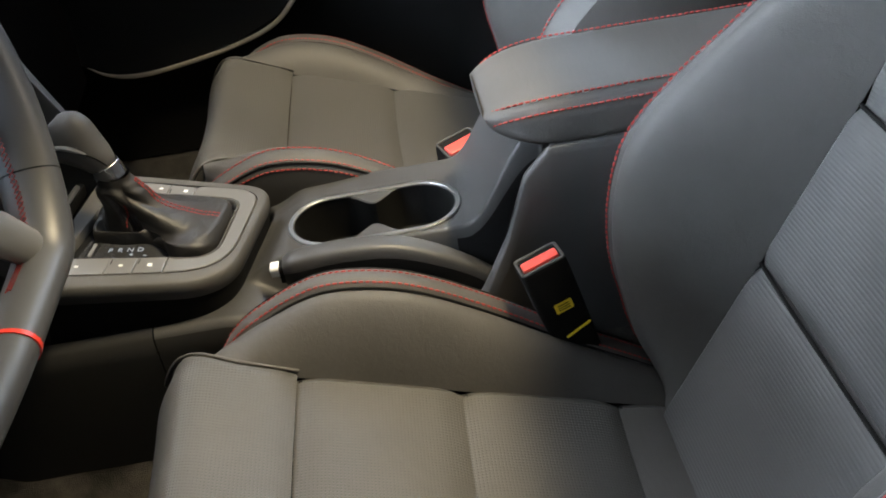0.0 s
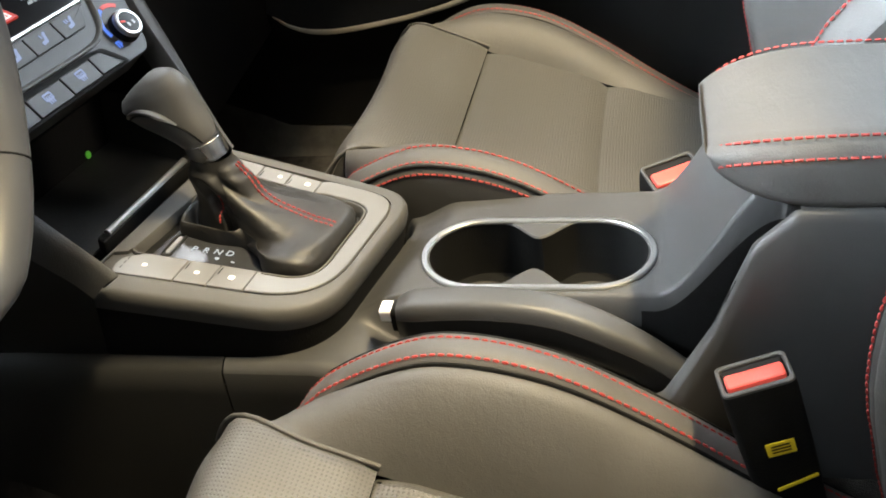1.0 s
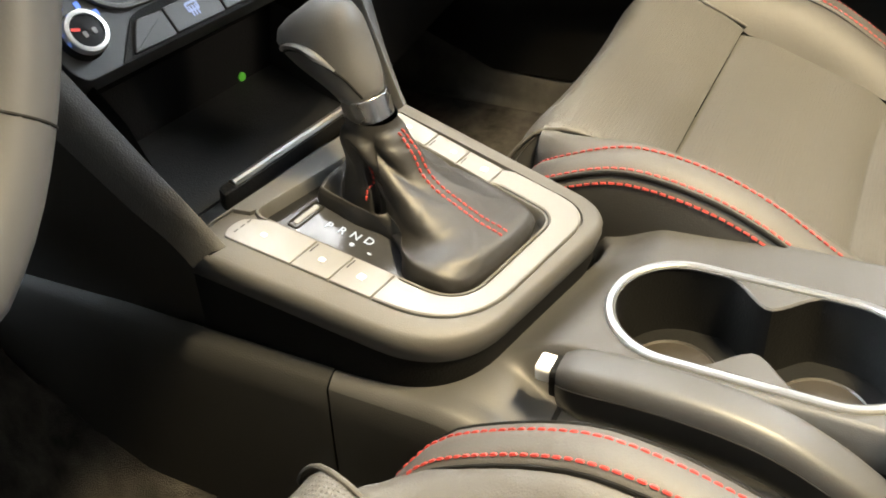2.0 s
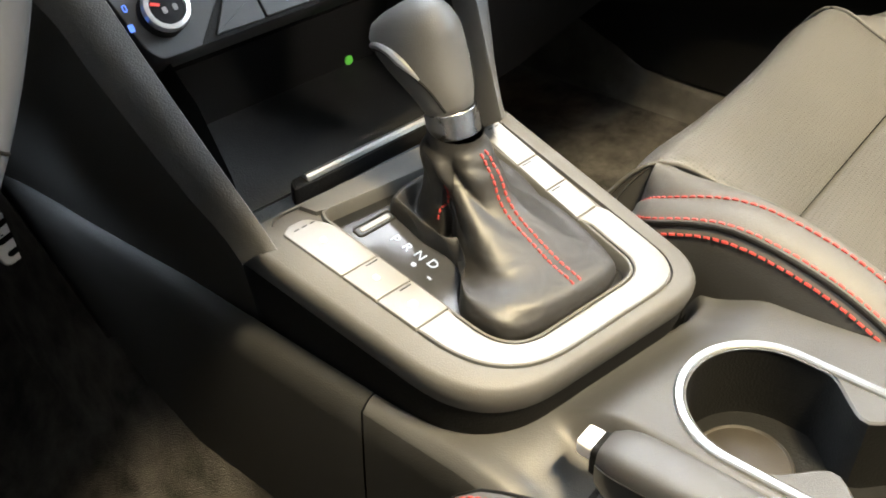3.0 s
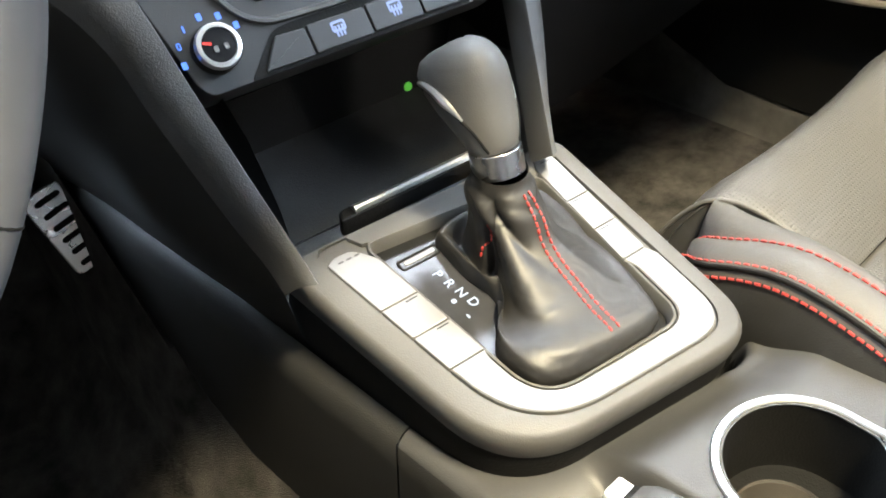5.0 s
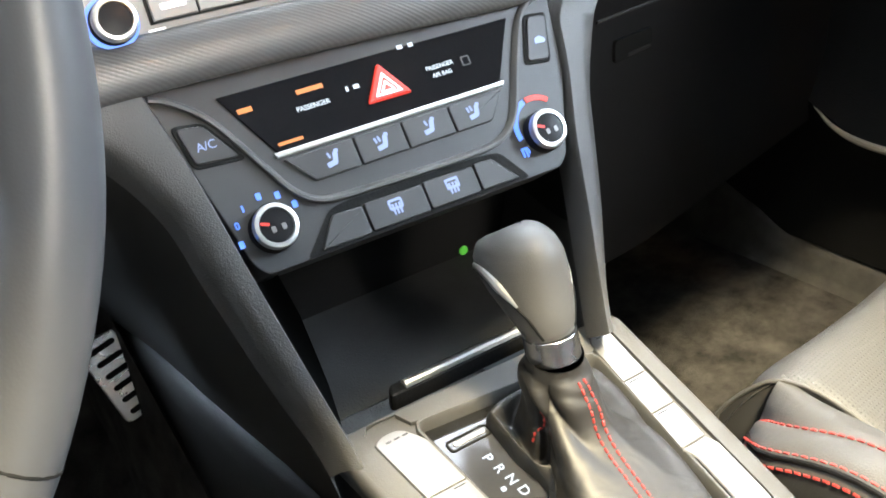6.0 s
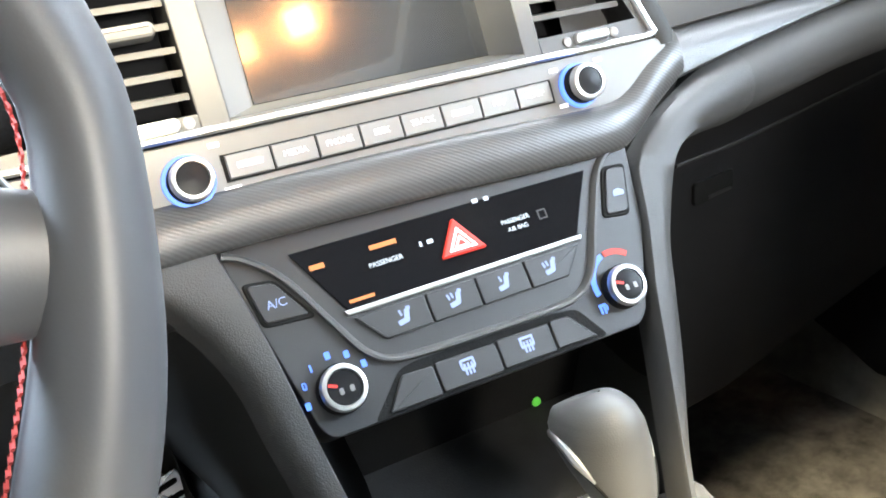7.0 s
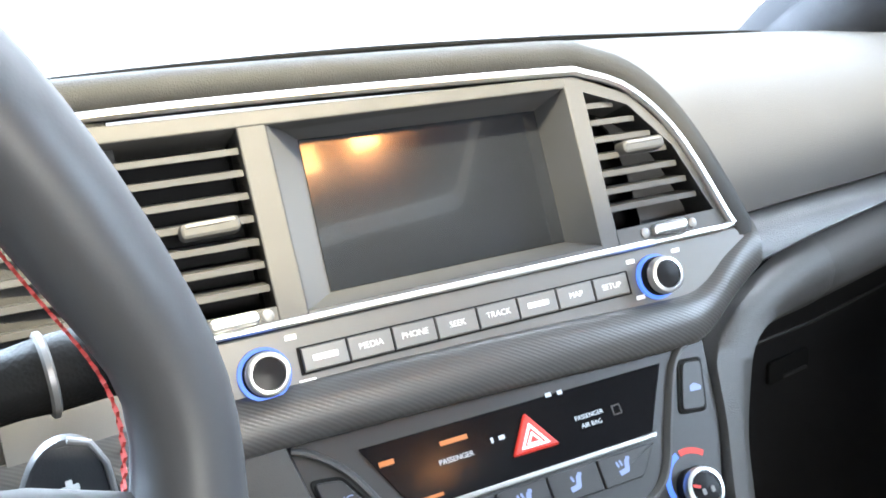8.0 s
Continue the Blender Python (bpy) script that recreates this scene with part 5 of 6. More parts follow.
hv([(-0.1240, 0.0622), (-0.1205, 0.0405), (-0.0962, 0.0385), (-0.1095, 0.0602)], 0.0, 0.0024, PANEL, "key_cap", ac, r=0.003)
writing("key_print", "A/C", 0.0068, HV @ T((-0.1115, 0.0490, 0.0025)), ICON, ac)
rc = hv([(0.1108, 0.0705), (0.0975, 0.0390), (0.1180, 0.0365), (0.1285, 0.0690)], -0.002, 0.0010, DARK, "recirculation_key", r=0.004)
hv([(0.1124, 0.0682), (0.1002, 0.0405), (0.1166, 0.0385), (0.1262, 0.0668)], 0.0, 0.0024, PANEL, "key_cap", rc, r=0.004)
part("pictogram", slab(rounded([(0.1100, 0.0500), (0.1112, 0.0535), (0.1150, 0.0545), (0.1188, 0.0520), (0.1180, 0.0495)], 0.0008), 0, 0.0003, HV @ T((0, 0, 0.0024)), 0), ICON, rc)
for cx in (-0.0945, 0.0905):
    kn = knob_set(HV @ T((cx, -0.0045, 0)), clim, 0.0128, 0.011, False, "climate_knob")
    part("pointer", slab(rrect(0.005, 0.0016, 0.0005), 0, 0.0004, HV @ T((cx, -0.0045, 0.0108)) @ Matrix.Rotation(radians(158), 4, "Z") @ T((0.0066, 0, 0)), 0), REDLIT, kn)
    for dx in (-0.0025, 0.0035):
        part("pictogram", slab(rrect(0.0025, 0.0035, 0.0008), 0, 0.0003, HV @ T((cx + dx, -0.0062, 0.0108)), 0), KEYTOP, kn)
for k, a in enumerate((188, 156, 126, 92, 60, 28)):
    M = HV @ T((-0.0945 + 0.0192 * math.cos(radians(a)), -0.0045 + 0.0192 * math.sin(radians(a)), 0.0002))
    if k == 1:
        part("fan_mark", ring(rrect(0.0024, 0.0040, 0.0010), rrect(0.0011, 0.0026, 0.0005), 0, 0.0004, M, 0.0001), BLUE, clim)
    else:
        part("fan_mark", slab(rrect(0.0011 if k == 2 else 0.0030, 0.0040, 0.0005), 0, 0.0004, M, 0), BLUE, clim)


def arc(cx, r0, r1, a0, a1):
    n = 16
    return [(cx + r0 * math.cos(radians(a0 + (a1 - a0) * i / n)), r0 * math.sin(radians(a0 + (a1 - a0) * i / n))) for i in range(n + 1)] + [(cx + r1 * math.cos(radians(a1 + (a0 - a1) * i / n)), r1 * math.sin(radians(a1 + (a0 - a1) * i / n))) for i in range(n + 1)]


hv(arc(0.0920, 0.0165, 0.0200, 108, 195), -0.001, 0.0005, BLUE, "cold_mark", bevel=0)
hv(arc(0.0920, 0.0165, 0.0200, 50, 102), -0.001, 0.0005, REDLIT, "warm_mark", bevel=0)
for dx, dy, w, h in ((0, 0.0018, 0.0052, 0.0016), (-0.0016, -0.0010, 0.0014, 0.0046), (0.0010, -0.0014, 0.0014, 0.0046), (0.0028, -0.0004, 0.0012, 0.0030)):
    part("vent_mark", slab(rrect(w, h, 0.0005), 0, 0.0004, HV @ T((0.0735 + dx, -0.0125 + dy, 0.0001)), 0), BLUE, clim)
hv([(-0.0830, -0.0275), (-0.0605, -0.0050), (-0.050, -0.0035), (0.045, -0.0055), (0.056, -0.0075), (0.0700, -0.0280)], -0.004, 0.0006, DARK, "key_recess", bevel=0, r=0.004)
xa, xb = [-0.0605, -0.0415, -0.0020, 0.0340, 0.0480], [-0.0735, -0.0415, -0.0020, 0.0340, 0.0620]
for k in range(4):
    g0, g1 = 0.0006 * (k > 0), 0.0006 * (k < 3)
    b = hv([(xa[k] + g0, -0.0085), (xb[k] + g0, -0.0255), (xb[k + 1] - g1, -0.0262), (xa[k + 1] - g1, -0.0095)], -0.002, 0.0026, PANEL, "defrost_key", r=0.0018)
    if k in (1, 2):
        cx = (-0.0225, 0.0165)[k - 1]
        part("pictogram", ring(rrect(0.0092, 0.0064, 0.0014 if k == 1 else 0.0006), rrect(0.0064, 0.0034, 0.0006), 0, 0.0003, HV @ T((cx, -0.0150, 0.0026)), 0.0001), ICON, b)
        for dx in (-0.0022, 0.0, 0.0022):
            part("pictogram", slab(rrect(0.0012, 0.0066, 0.0003), 0, 0.0003, HV @ T((cx + dx, -0.0178, 0.0027)), 0), ICON, b)
# hazard button, display legends and painted amber reflections
haz = part("hazard_key", slab(rounded([(0.0008, 0.0665), (-0.0140, 0.0445), (0.0160, 0.0440)], 0.0022), 0, 0.0035, HV, 0.0012), REDLIT, clim, "red hazard warning button")
part("hazard_mark", ring(rounded([(0.0008, 0.0605), (-0.0085, 0.0468), (0.0102, 0.0465)], 0.001), rounded([(0.0008, 0.0575), (-0.0058, 0.0482), (0.0075, 0.0480)], 0.0008), 0.0030, 0.0038, HV, 0.0001), WHITEINK, haz)
part("hazard_mark", ring(rounded([(0.0008, 0.0555), (-0.0042, 0.0487), (0.0060, 0.0485)], 0.0008), rounded([(0.0008, 0.0530), (-0.0022, 0.0494), (0.0040, 0.0493)], 0.0005), 0.0030, 0.0037, HV, 0.0001), WHITEINK, haz)
writing("legend_or_glint", "PASSENGER", 0.0040, HV @ T((-0.0455, 0.0535, 0.0013)), WHITELIT, disp)
writing("legend_or_glint", "PASSENGER", 0.0037, HV @ T((0.0400, 0.0545, 0.0013)), WHITELIT, disp)
writing("legend_or_glint", "AIR BAG", 0.0037, HV @ T((0.0400, 0.0495, 0.0013)), WHITELIT, disp)
part("legend_or_glint", ring(rrect(0.0060, 0.0060, 0.0006), rrect(0.0044, 0.0044, 0.0004), 0, 0.0003, HV @ T((0.0585, 0.0530, 0.0012)), 0.0001), GREYP, disp)
# white bars are lit legends, amber bars are warm reflections painted as glow
for cx, cy, w, h, m in ((-0.0165, 0.0570, 0.0036, 0.0024, WHITELIT), (-0.0225, 0.0570, 0.0014, 0.0030, WHITELIT), (0.0195, 0.0722, 0.0036, 0.0024, WHITELIT), (0.0270, 0.0718, 0.0030, 0.0024, WHITELIT), (-0.0840, 0.0618, 0.0085, 0.0028, AMBER_GLINT), (-0.0440, 0.0632, 0.0165, 0.0026, AMBER_GLINT), (-0.0660, 0.0380, 0.0150, 0.0018, AMBER_GLINT)):
    hv([(cx - w / 2, cy - h / 2), (cx + w / 2, cy - h / 2), (cx + w / 2, cy + h / 2), (cx - w / 2, cy + h / 2)], 0.0009, 0.0016, m, "legend_or_glint", disp, bevel=0)

# ---- stack sides and storage tray ----
tray = thing("storage_tray", "black plastic storage tray under the climate controls", "storage tray")
INR = {-1: [(-0.1355, 0.098), (-0.1325, 0.082), (-0.1225, 0.031), (-0.1150, -0.026), (-0.1065, -0.086), (-0.1005, -0.125), (-0.0985, -0.142)], 1: [(0.1385, 0.084), (0.1365, 0.078), (0.1255, 0.031), (0.1100, -0.014), (0.0975, -0.058), (0.0790, -0.121), (0.0750, -0.136)]}
OUTR = {-1: [(-0.245, 0.098), (-0.190, 0.082), (-0.1600, 0.058), (-0.1410, 0.020), (-0.1340, -0.020), (-0.1205, -0.088), (-0.1120, -0.121), (-0.1095, -0.140)], 1: [(0.186, 0.078), (0.172, 0.064), (0.144, 0.018), (0.1300, -0.018), (0.1140, -0.061), (0.0900, -0.118), (0.0858, -0.134)]}
for sx in (-1, 1):
    ii, oo = curve([(x, y, 0) for x, y in INR[sx]], 40), curve([(x, y, 0) for x, y in OUTR[sx]], 40)
    rows = []
    for k, (a, b) in enumerate(zip(ii, oo)):
        t = k / 39
        rows.append([HV @ Vector((a.x, a.y, -0.020)), HV @ Vector((a.x, a.y, 0.0025)), HV @ Vector((a.x + sx * 0.0012, a.y, 0.0045)), HV @ Vector((a.x * 0.5 + b.x * 0.5, a.y * 0.5 + b.y * 0.5, 0.0038)), HV @ Vector((b.x - sx * 0.003, b.y, 0.000)), HV @ Vector((b.x, b.y, -0.006)), HV @ Vector((b.x + sx * 0.003, b.y - 0.002, -0.018))])
    if sx > 0:
        # the passenger side's pillar sweeps into the roll under the trim band
        rows = rows[5:]
        end = [Vector(p) for p in roll_rows[6]]
        bend = []
        for k in range(16):
            t = k / 16
            row = []
            for p0, pn, p1 in zip(rows[0], rows[2], end):
                t0, t1 = (p0 - pn).normalized() * 0.10, Vector((0.13, 0, 0.016))
                row.append((2 * t ** 3 - 3 * t * t + 1) * p0 + (t ** 3 - 2 * t * t + t) * t0 + (3 * t * t - 2 * t ** 3) * p1 + (t ** 3 - t * t) * t1)
            bend.append(row)
        rows = [end] + list(reversed(bend)) + rows[1:]
    part("stack_pillar", grid(rows), PILLAR, dash, sharp=50)
    # side wall from the pillar down to the tunnel
    ends = [HV @ Vector((b.x + sx * 0.003, b.y - 0.002, -0.018)) for b in oo]
    s2 = 1 if sx > 0 else -1
    low = curve([(s2 * 0.13, 0.98, 0.60), (s2 * 0.105, 0.96, 0.53), (s2 * 0.095, 0.90, 0.495), (s2 * 0.087, 0.78, 0.499), (s2 * 0.084, 0.65, 0.497), (s2 * 0.082, 0.535, 0.496)], 40)
    rows = []
    for at, (e, l) in enumerate(zip(ends, low)):
        row = []
        for k in range(9):
            t = k / 8
            p = Vector(e).lerp(Vector(l), t)
            p.x += s2 * (0.010 * math.sin(math.pi * t) + 0.004 * t) * min(1.0, (39 - at) / 14)
            row.append(p)
        rows.append(row)
    part("stack_flank", grid(rows), GRAIN, dash, sharp=60)
    # side panel of the console ahead of the joint
    rows = []
    for i in range(24):
        y = 0.4305 + 0.52 * i / 23
        xe = 0.0885 if s2 < 0 else 0.1085
        prof = [(xe - 0.010, 0.474), (xe - 0.0035, 0.498), (xe, 0.5078), (xe + 0.005, 0.5062), (xe + 0.0115, 0.501)]
        x0, z0 = prof[-1]
        xo, lo, belly = (0.107, 0.33, 0.002) if s2 < 0 else (0.138, 0.36, 0.006)
        for q in (0.12, 0.25, 0.5, 0.75, 1.0):
            prof.append((x0 + (xo - x0) * q + belly * math.sin(math.pi * min(1, q * 1.1)), z0 + (lo - z0) * q))
        rows.append([(s2 * x, y, z) for x, z in prof])
    part("side_panel", grid(rows), GRAIN, console, sharp=60)


def trayp(a, b, h):
    return TZ @ Vector((a, b, h))


rows = [[trayp(-0.098 + 0.0, 0.106, 0.002), trayp(0.0, 0.106, 0.002), trayp(0.098, 0.106, 0.002)], [trayp(-0.095, 0.112, -0.006), trayp(0, 0.112, -0.006), trayp(0.095, 0.112, -0.006)], [trayp(-0.098, 0.15, -0.008), trayp(0, 0.15, -0.008), trayp(0.098, 0.15, -0.008)], [trayp(-0.102, 0.205, -0.006), trayp(0, 0.205, -0.006), trayp(0.102, 0.205, -0.006)]]
part("tray_floor", grid(rows), mat("tray_rubber", (0.026, 0.026, 0.026), 0.62, spec=0.4, bump=0.3, scale=900, vary=0.4, big=25), tray)
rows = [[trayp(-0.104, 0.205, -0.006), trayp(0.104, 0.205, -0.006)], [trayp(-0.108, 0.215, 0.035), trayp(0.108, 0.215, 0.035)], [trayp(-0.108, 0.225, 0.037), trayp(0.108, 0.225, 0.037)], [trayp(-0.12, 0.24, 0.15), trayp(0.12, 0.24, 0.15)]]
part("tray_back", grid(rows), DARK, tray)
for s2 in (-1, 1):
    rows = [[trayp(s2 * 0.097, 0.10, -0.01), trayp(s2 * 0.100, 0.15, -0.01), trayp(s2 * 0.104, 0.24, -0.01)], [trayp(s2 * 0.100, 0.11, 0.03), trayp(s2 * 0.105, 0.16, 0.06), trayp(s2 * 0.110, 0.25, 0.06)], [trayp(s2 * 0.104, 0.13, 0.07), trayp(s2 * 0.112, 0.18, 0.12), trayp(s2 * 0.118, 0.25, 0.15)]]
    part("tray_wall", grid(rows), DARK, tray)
part("tray_led", lathe([(0.0036, 0), (0.0034, 0.0008), (0, 0.001)], TZ @ T((0.058, 0.2045, -0.002)) @ Matrix.Rotation(radians(76), 4, "X"), 20), GREENLIT, tray, "small green lit lamp")
lip = part("tray_lip", slab(rounded([(-0.066, 0.0995), (0.070, 0.0995), (0.070, 0.110), (-0.062, 0.110)], 0.004), -0.004, 0.0085, TZ, 0.002), DARK, tray)
part("lip_trim", tube([trayp(-0.054 + 0.114 * i / 20, 0.1045, 0.0085) for i in range(21)], 0.0034, 10), CHROME, lip, "bright chrome lip")

# ---- steering wheel and column ----
wheel = thing("steering_wheel", "black leather flat-bottomed steering wheel with red stitching", "steering wheel")
WM = Matrix.Translation((-0.398, 0.423, 0.893)) @ Matrix.Rotation(radians(90 - 9.8), 4, "X")


def rim_pt(a, R=0.1855):
    w = math.atan2(math.sin(a), abs(math.cos(a)))
    R += 0.003 * math.exp(-((w + 0.92) / 0.28) ** 2)
    x, y = R * math.cos(a), R * math.sin(a)
    if y < -0.160:
        y = -0.160 - 0.15 * (-0.160 - y)
    return Vector((x, y, 0))


def turned(a):
    return (a + math.pi) % (2 * math.pi) - math.pi


def rim_section(a, n, grow=0.0):
    """The outline of the rim at an angle round the wheel, with its thumb grips."""
    c, r = rim_pt(a), Vector((math.cos(a), math.sin(a), 0))
    thick = 0.0147 + 0.0014 * math.exp(-((math.sin(a - 0.6)) / 0.3) ** 2)
    grip = math.exp(-(turned(a + 0.45) / 0.30) ** 2)
    notch = math.exp(-(turned(a - 0.11) / 0.15) ** 2)
    c, thick = c - r * (0.004 * grip - 0.0048 * notch), thick + 0.0035 * grip - 0.0018 * notch
    thick += 0.0015 * math.exp(-(turned(a + 0.95) / 0.25) ** 2) + grow
    return [WM @ (c + r * thick * 0.95 * math.cos(p) + Vector((0, 0, 1.25 * thick * math.sin(p)))) for p in (2 * math.pi * k / n for k in range(n))]


rows = [rim_section(2 * math.pi * k / 120, 20) for k in range(120)]
rows.append(rows[0])
bm = grid(rows, True)
bmesh.ops.remove_doubles(bm, verts=bm.verts, dist=1e-6)
part("rim", bm, RIM_LEATHER, wheel, "smooth black leather rim", sharp=180)
def lacing():
    bm = bmesh.new()
    steps = [-1.30 + 0.021 * k for k in range(105)]
    for k, a in enumerate(steps[:-1]):
        for e in (-1, 1):
            ends = []
            for b, h in ((a, e), (a + 0.021, -e)):
                grip = math.exp(-((b + 0.45) / 0.30) ** 2)
                r = Vector((math.cos(b), math.sin(b), 0))
                ends.append(WM @ (rim_pt(b) - r * (0.0152 + 0.0072 * grip - 0.0066 * math.exp(-((b - 0.11) / 0.15) ** 2)) + Vector((0, 0, 0.0022 * h - 0.002))))
            p, q = ends
            t = (q - p).normalized()
            n = (WM.to_3x3() @ -Vector((math.cos(a), math.sin(a), 0))).normalized()
            w = t.cross(n).normalized() * 0.0002
            vs = [bm.verts.new(c + o) for c in (p, q) for o in (w, n * 0.0007, -w)]
            bm.faces.new((vs[0], vs[1], vs[4], vs[3]))
            bm.faces.new((vs[1], vs[2], vs[5], vs[4]))
    return bm


part("stitching", lacing(), THREAD, wheel, "crossed red lacing")
for a0 in (0.75, -0.72):
    ring_ = rim_section(a0, 28, -0.0002)
    part("rim_seam", tube(ring_, 0.0006, 6, True), DARK, wheel)


def spoke(a, w0, w1, flare=0.0):
    d, s = Vector((math.cos(a), math.sin(a), 0)), Vector((-math.sin(a), math.cos(a), 0))
    rows = []
    for r, w, z, low in ((0.045, w0, -0.028, 0), (0.09, w0 * 0.95, -0.020, 0), (0.13, w1, -0.008, 0.0), (0.152, w1, -0.003, flare * 0.3), (0.174, w1 * 0.85, 0.0, flare)):
        rows.append([WM @ (d * r - Vector((0, low, 0)) + s * w * math.cos(p) * 1.0 + Vector((0, 0, z + 0.009 * math.sin(p)))) for p in (2 * math.pi * k / 16 for k in range(16))])
    return capped(rows)


for a in (-0.08, math.pi + 0.08):
    sp = part("spoke", spoke(a, 0.034, 0.021, 0.005), RIM_LEATHER, wheel)
    sg = 1 if a < 1 else -1
    lower_m = WM @ T((0, -0.022, 0))
    part("switch_trim", slab(rounded([(sg * 0.062, -0.030), (sg * 0.128, -0.022), (sg * 0.140, 0.002), (sg * 0.125, 0.026), (sg * 0.062, 0.032)], 0.008), -0.014, 0.002, lower_m, 0.003), SILVER, sp, "silver switch bezel")
    for k in range(3):
        part("switch", slab(rrect(0.016, 0.016, 0.003, cx=sg * (0.078 + 0.019 * k), cy=0.012), 0.0, 0.005, lower_m, 0.0015), DARK, sp)
        part("switch", slab(rrect(0.016, 0.014, 0.003, cx=sg * (0.078 + 0.019 * k), cy=-0.009), 0.0, 0.005, lower_m, 0.0015), DARK, sp)
for a in (-math.pi / 2 - 0.55, -math.pi / 2 + 0.55):
    part("spoke", spoke(a, 0.018, 0.016), SILVER, wheel)
part("hub", lathe([(0.060, -0.045), (0.068, -0.028), (0.064, -0.010), (0.045, 0.000), (0.0, 0.004)], WM, 40), LEATHER, wheel, "round airbag cover")
for a0 in (-1.535,):
    ring_ = [rim_section(a0 + 0.010 * q, 24, 0.0008) for q in range(3)]
    part("red_insert", capped(ring_), RED, wheel, "red accent on the rim")
column = thing("steering_column", "black steering column shroud with control stalks", "steering column")
rows = []
for d, w, h in ((-0.06, 0.050, 0.050), (-0.10, 0.058, 0.055), (-0.20, 0.065, 0.065), (-0.30, 0.070, 0.075)):
    rows.append([WM @ Vector((x, y - 0.01, d)) for x, y in rrect(2 * w, 2 * h, 0.02)])
part("shroud", capped(rows), DARK, column)
for sg in (-1, 1):
    line = [WM @ Vector((sg * x, y, z)) for x, y, z in ((0.05, 0.008, -0.092), (0.10, 0.010, -0.091), (0.17, 0.012, -0.090), (0.215, 0.012, -0.088))]
    st = part("stalk", tube(curve(line, 20), [0.0115] * 14 + [0.0125] * 6, 12), DARK, column)
    part("stalk_ring", tube([WM @ Vector((sg * 0.172, 0.012 + 0.0128 * math.cos(p), -0.090 + 0.0128 * math.sin(p))) for p in (2 * math.pi * k / 20 for k in range(20))], 0.0016, 6, True), SILVER, st)
    part("shift_paddle", slab(rounded([(sg * 0.148, -0.045), (sg * 0.171, -0.045), (sg * 0.178, -0.018), (sg * 0.176, 0.000), (sg * 0.168, 0.005), (sg * 0.159, 0.002), (sg * 0.150, -0.015)], 0.008), -0.048, -0.043, WM, 0.0015), PANEL, column, "dark shift paddle")
    part("paddle_edge", tube([WM @ Vector((sg * x, y, -0.0425)) for x, y in ((0.170, -0.043), (0.1745, -0.030), (0.177, -0.017), (0.1765, -0.006), (0.1735, 0.001), (0.168, 0.0035))], 0.0010, 8), SILVER, column, "silver edge of the shift paddle")
    part("paddle_mark", slab(rrect(0.005, 0.0018, 0.0004, cx=sg * 0.166, cy=-0.010), -0.0432, -0.0426, WM, 0), WHITEINK, column)
    part("paddle_mark", slab(rrect(0.0018, 0.005, 0.0004, cx=sg * 0.166, cy=-0.010), -0.0432, -0.0425, WM, 0), WHITEINK, column)
cluster = thing("instrument_cluster", "dark instrument binnacle behind the steering wheel", "instrument cluster")
rows = []
for y, sc in ((0.575, 1.0), (0.64, 1.0), (0.72, 0.94)):
    rows.append([(-0.41 + 0.140 * sc * math.cos(a), y + 0.04 * math.sin(a), 0.845 + (0.105 if math.sin(a) > 0 else 0.05) * sc * math.sin(a)) for a in (2 * math.pi * k / 32 for k in range(32))])
part("hood", solid(grid(rows, True), 0.008), PAD, cluster)
part("dial_face", slab(rrect(0.30, 0.12, 0.04), 0, 0.004, plane_at((-0.40, 0.70, 0.85), 0, 15), 0.001), BLACKGLOSS, cluster)
# lower dash on the driver's side
rows = []
for i in range(20):
    x = -0.75 + 0.60 * i / 19
    rows.append([(x, 0.715, 0.935), (x, 0.690, 0.86), (x, 0.660, 0.80), (x, 0.645, 0.775), (x, 0.650, 0.74), (x, 0.68, 0.68), (x, 0.72, 0.60), (x, 0.80, 0.56), (x, 1.0, 0.56)])
part("driver_lower", grid(rows), GRAIN, dash, sharp=50)

# ---- pedal ----
pedal = thing("accelerator_pedal", "perforated steel accelerator pedal on a dark arm", "pedal")
PM = plane_at((-0.117, 0.815, 0.474), 6, 22) @ Matrix.Rotation(radians(13), 4, "Z") @ Matrix.Diagonal((0.95, 0.76, 1.0, 1.0))
out = rounded([(-0.018, 0.052), (-0.017, -0.048), (0.017, -0.048), (0.018, 0.052)], 0.008)
part("pad", slab(out, 0, 0.006, PM, 0.0015), STEEL, pedal, "brushed steel pad")
for k in range(6):
    part("rubber_slot", slab(rrect(0.024, 0.0062, 0.003, cx=0.002, cy=0.040 - 0.0155 * k), 0.004, 0.0072, PM, 0.0006), DARK, pedal)
part("pedal_arm", tube([PM @ Vector((0, 0.0, -0.004)), PM @ Vector((0, 0.04, -0.03)), PM @ Vector((0, 0.14, -0.04))], 0.008, 8), DARK, pedal)

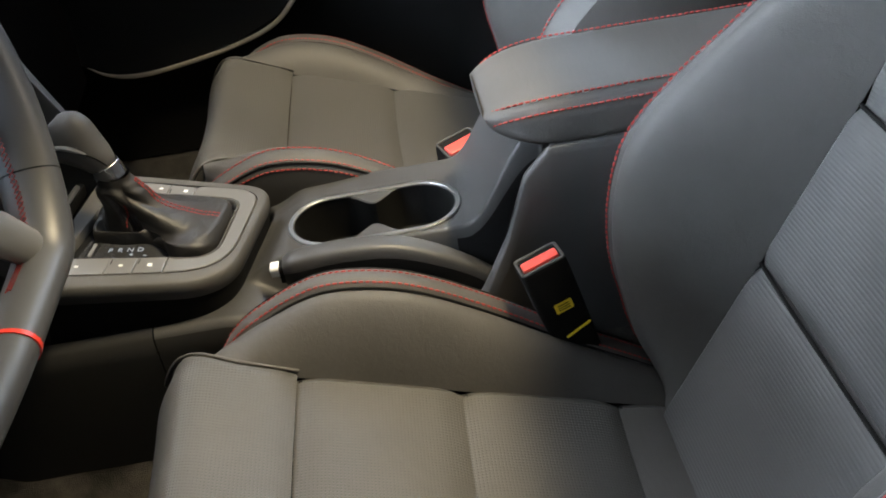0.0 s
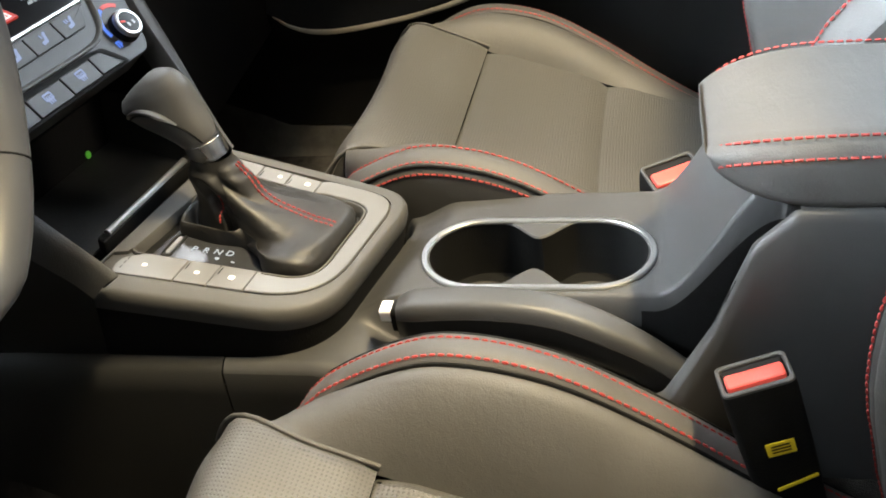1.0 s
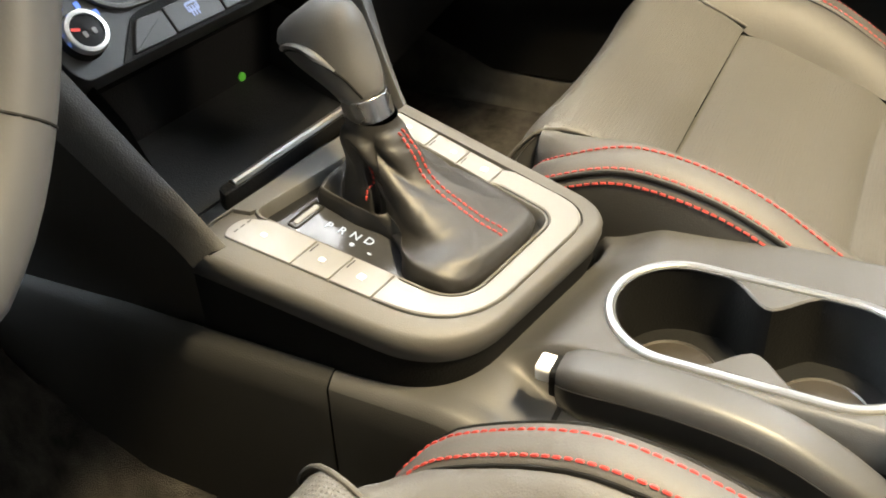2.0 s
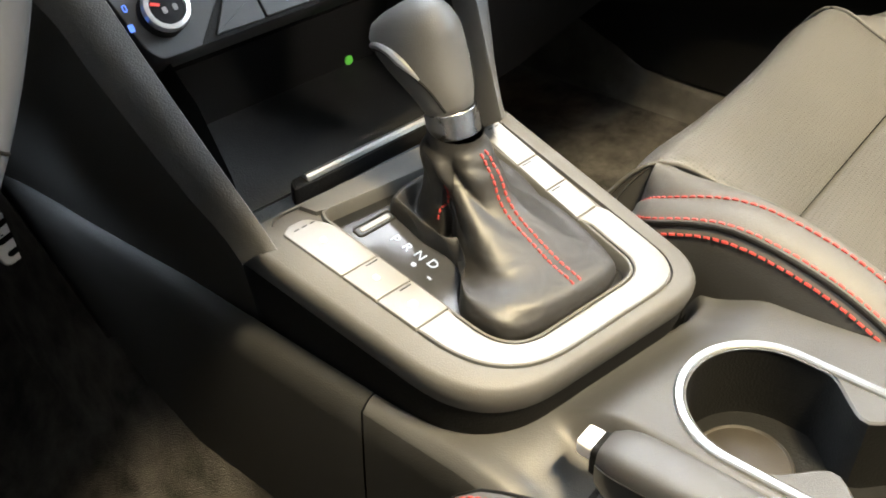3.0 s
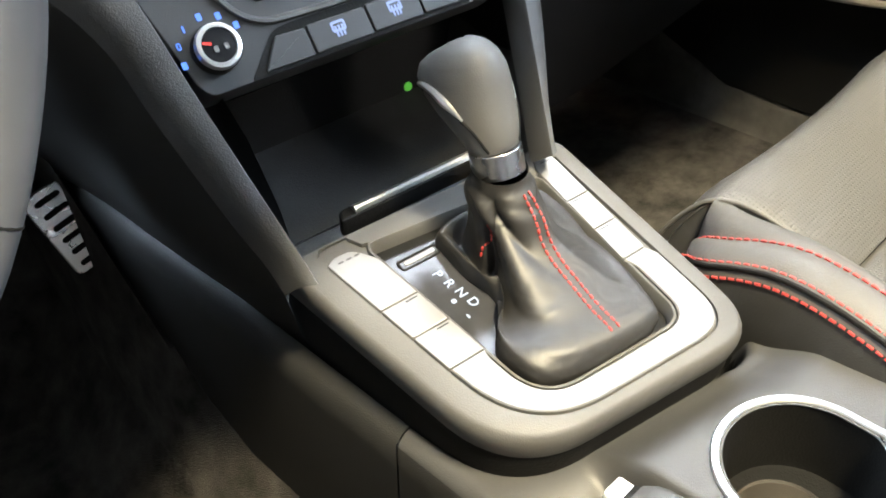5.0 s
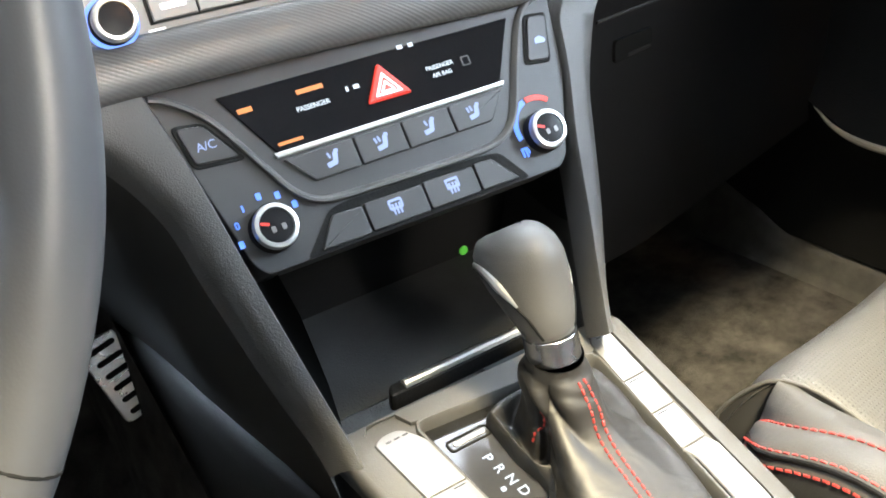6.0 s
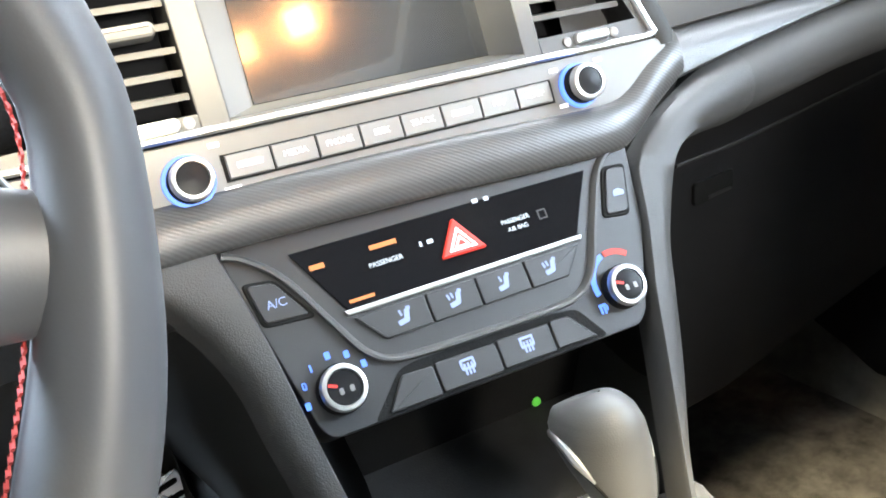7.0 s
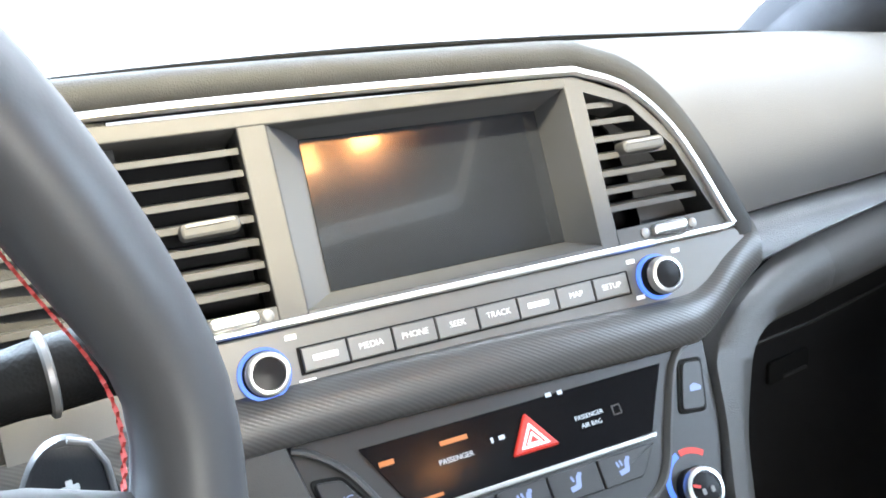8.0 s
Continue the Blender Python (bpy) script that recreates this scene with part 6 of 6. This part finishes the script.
# ---- passenger door and sill ----
door = thing("door_1", "dark passenger door trim with a pale pull edge", "door", kind="structure")
rows = []
for i in range(30):
    y = -0.60 + 1.60 * i / 29
    z0 = lerp_table([(-0.6, 0.62), (0.25, 0.60), (0.35, 0.51), (0.45, 0.482), (0.55, 0.462), (0.61, 0.464), (0.67, 0.492), (0.75, 0.54), (1.0, 0.60)], y)
    rows.append([(0.735, y, 0.95), (0.728, y, 0.80), (0.715, y, z0 + 0.05), (0.690, y, z0 + 0.012), (0.682, y, z0), (0.692, y, z0 - 0.02), (0.715, y, z0 - 0.07), (0.715, y, 0.38), (0.70, y, 0.30)])
part("panel", grid(rows), DARK, door, sharp=60)
line = curve([(0.684, 0.665, 0.488), (0.681, 0.640, 0.472), (0.680, 0.602, 0.462), (0.680, 0.544, 0.463), (0.680, 0.434, 0.480), (0.680, 0.351, 0.506), (0.681, 0.304, 0.546), (0.684, 0.27, 0.60)], 50)
part("pull_edge", tube(line, [0.0015 + 0.0028 * min(1, i / 8) for i in range(50)], 8), BEIGE, door, "pale beige pull edge")
part("outer_panel", slab([(-0.6, 0.25), (1.0, 0.25), (1.0, 0.96), (-0.6, 0.96)], 0, 0.03, Matrix.Translation((0.745, 0, 0)) @ Matrix.Rotation(radians(90), 4, "Z") @ Matrix.Rotation(radians(90), 4, "X"), 0.005), DARK, door)
SILLM = mat("sill_carpet", (0.060, 0.057, 0.052), 0.9, spec=0.2, bump=0.8, scale=1000, vary=0.35, big=24, deep=0.0008)
for sx in (1, -1):
    rows = []
    for k in range(33):
        y = -0.6 + 0.05 * k
        lift = 0.05 * max(0.0, (y - 0.62) / 0.2) ** 1.5
        rows.append([(sx * x, y, z) for x, z in ((0.655, 0.240), (0.690, 0.2515), (0.6945, 0.262 + 0.6 * lift), (0.697, 0.284 + lift), (0.7035, 0.298 + lift), (0.716, 0.303 + lift), (0.735, 0.300 + lift), (0.735, 0.12))])
    tagged(part("trim", grid(rows), SILLM, sharp=60), "grey carpeted door sill", "sill", kind="structure")
# hall floor outside
tagged(part("ground", slab([(-30, -30), (30, -30), (30, 30), (-30, 30)], -0.35, -0.30, bevel=0), mat("hall_floor", (0.22, 0.22, 0.22), 0.35, vary=0.1, big=0.8)), "polished grey floor of the hall", "floor", kind="structure")
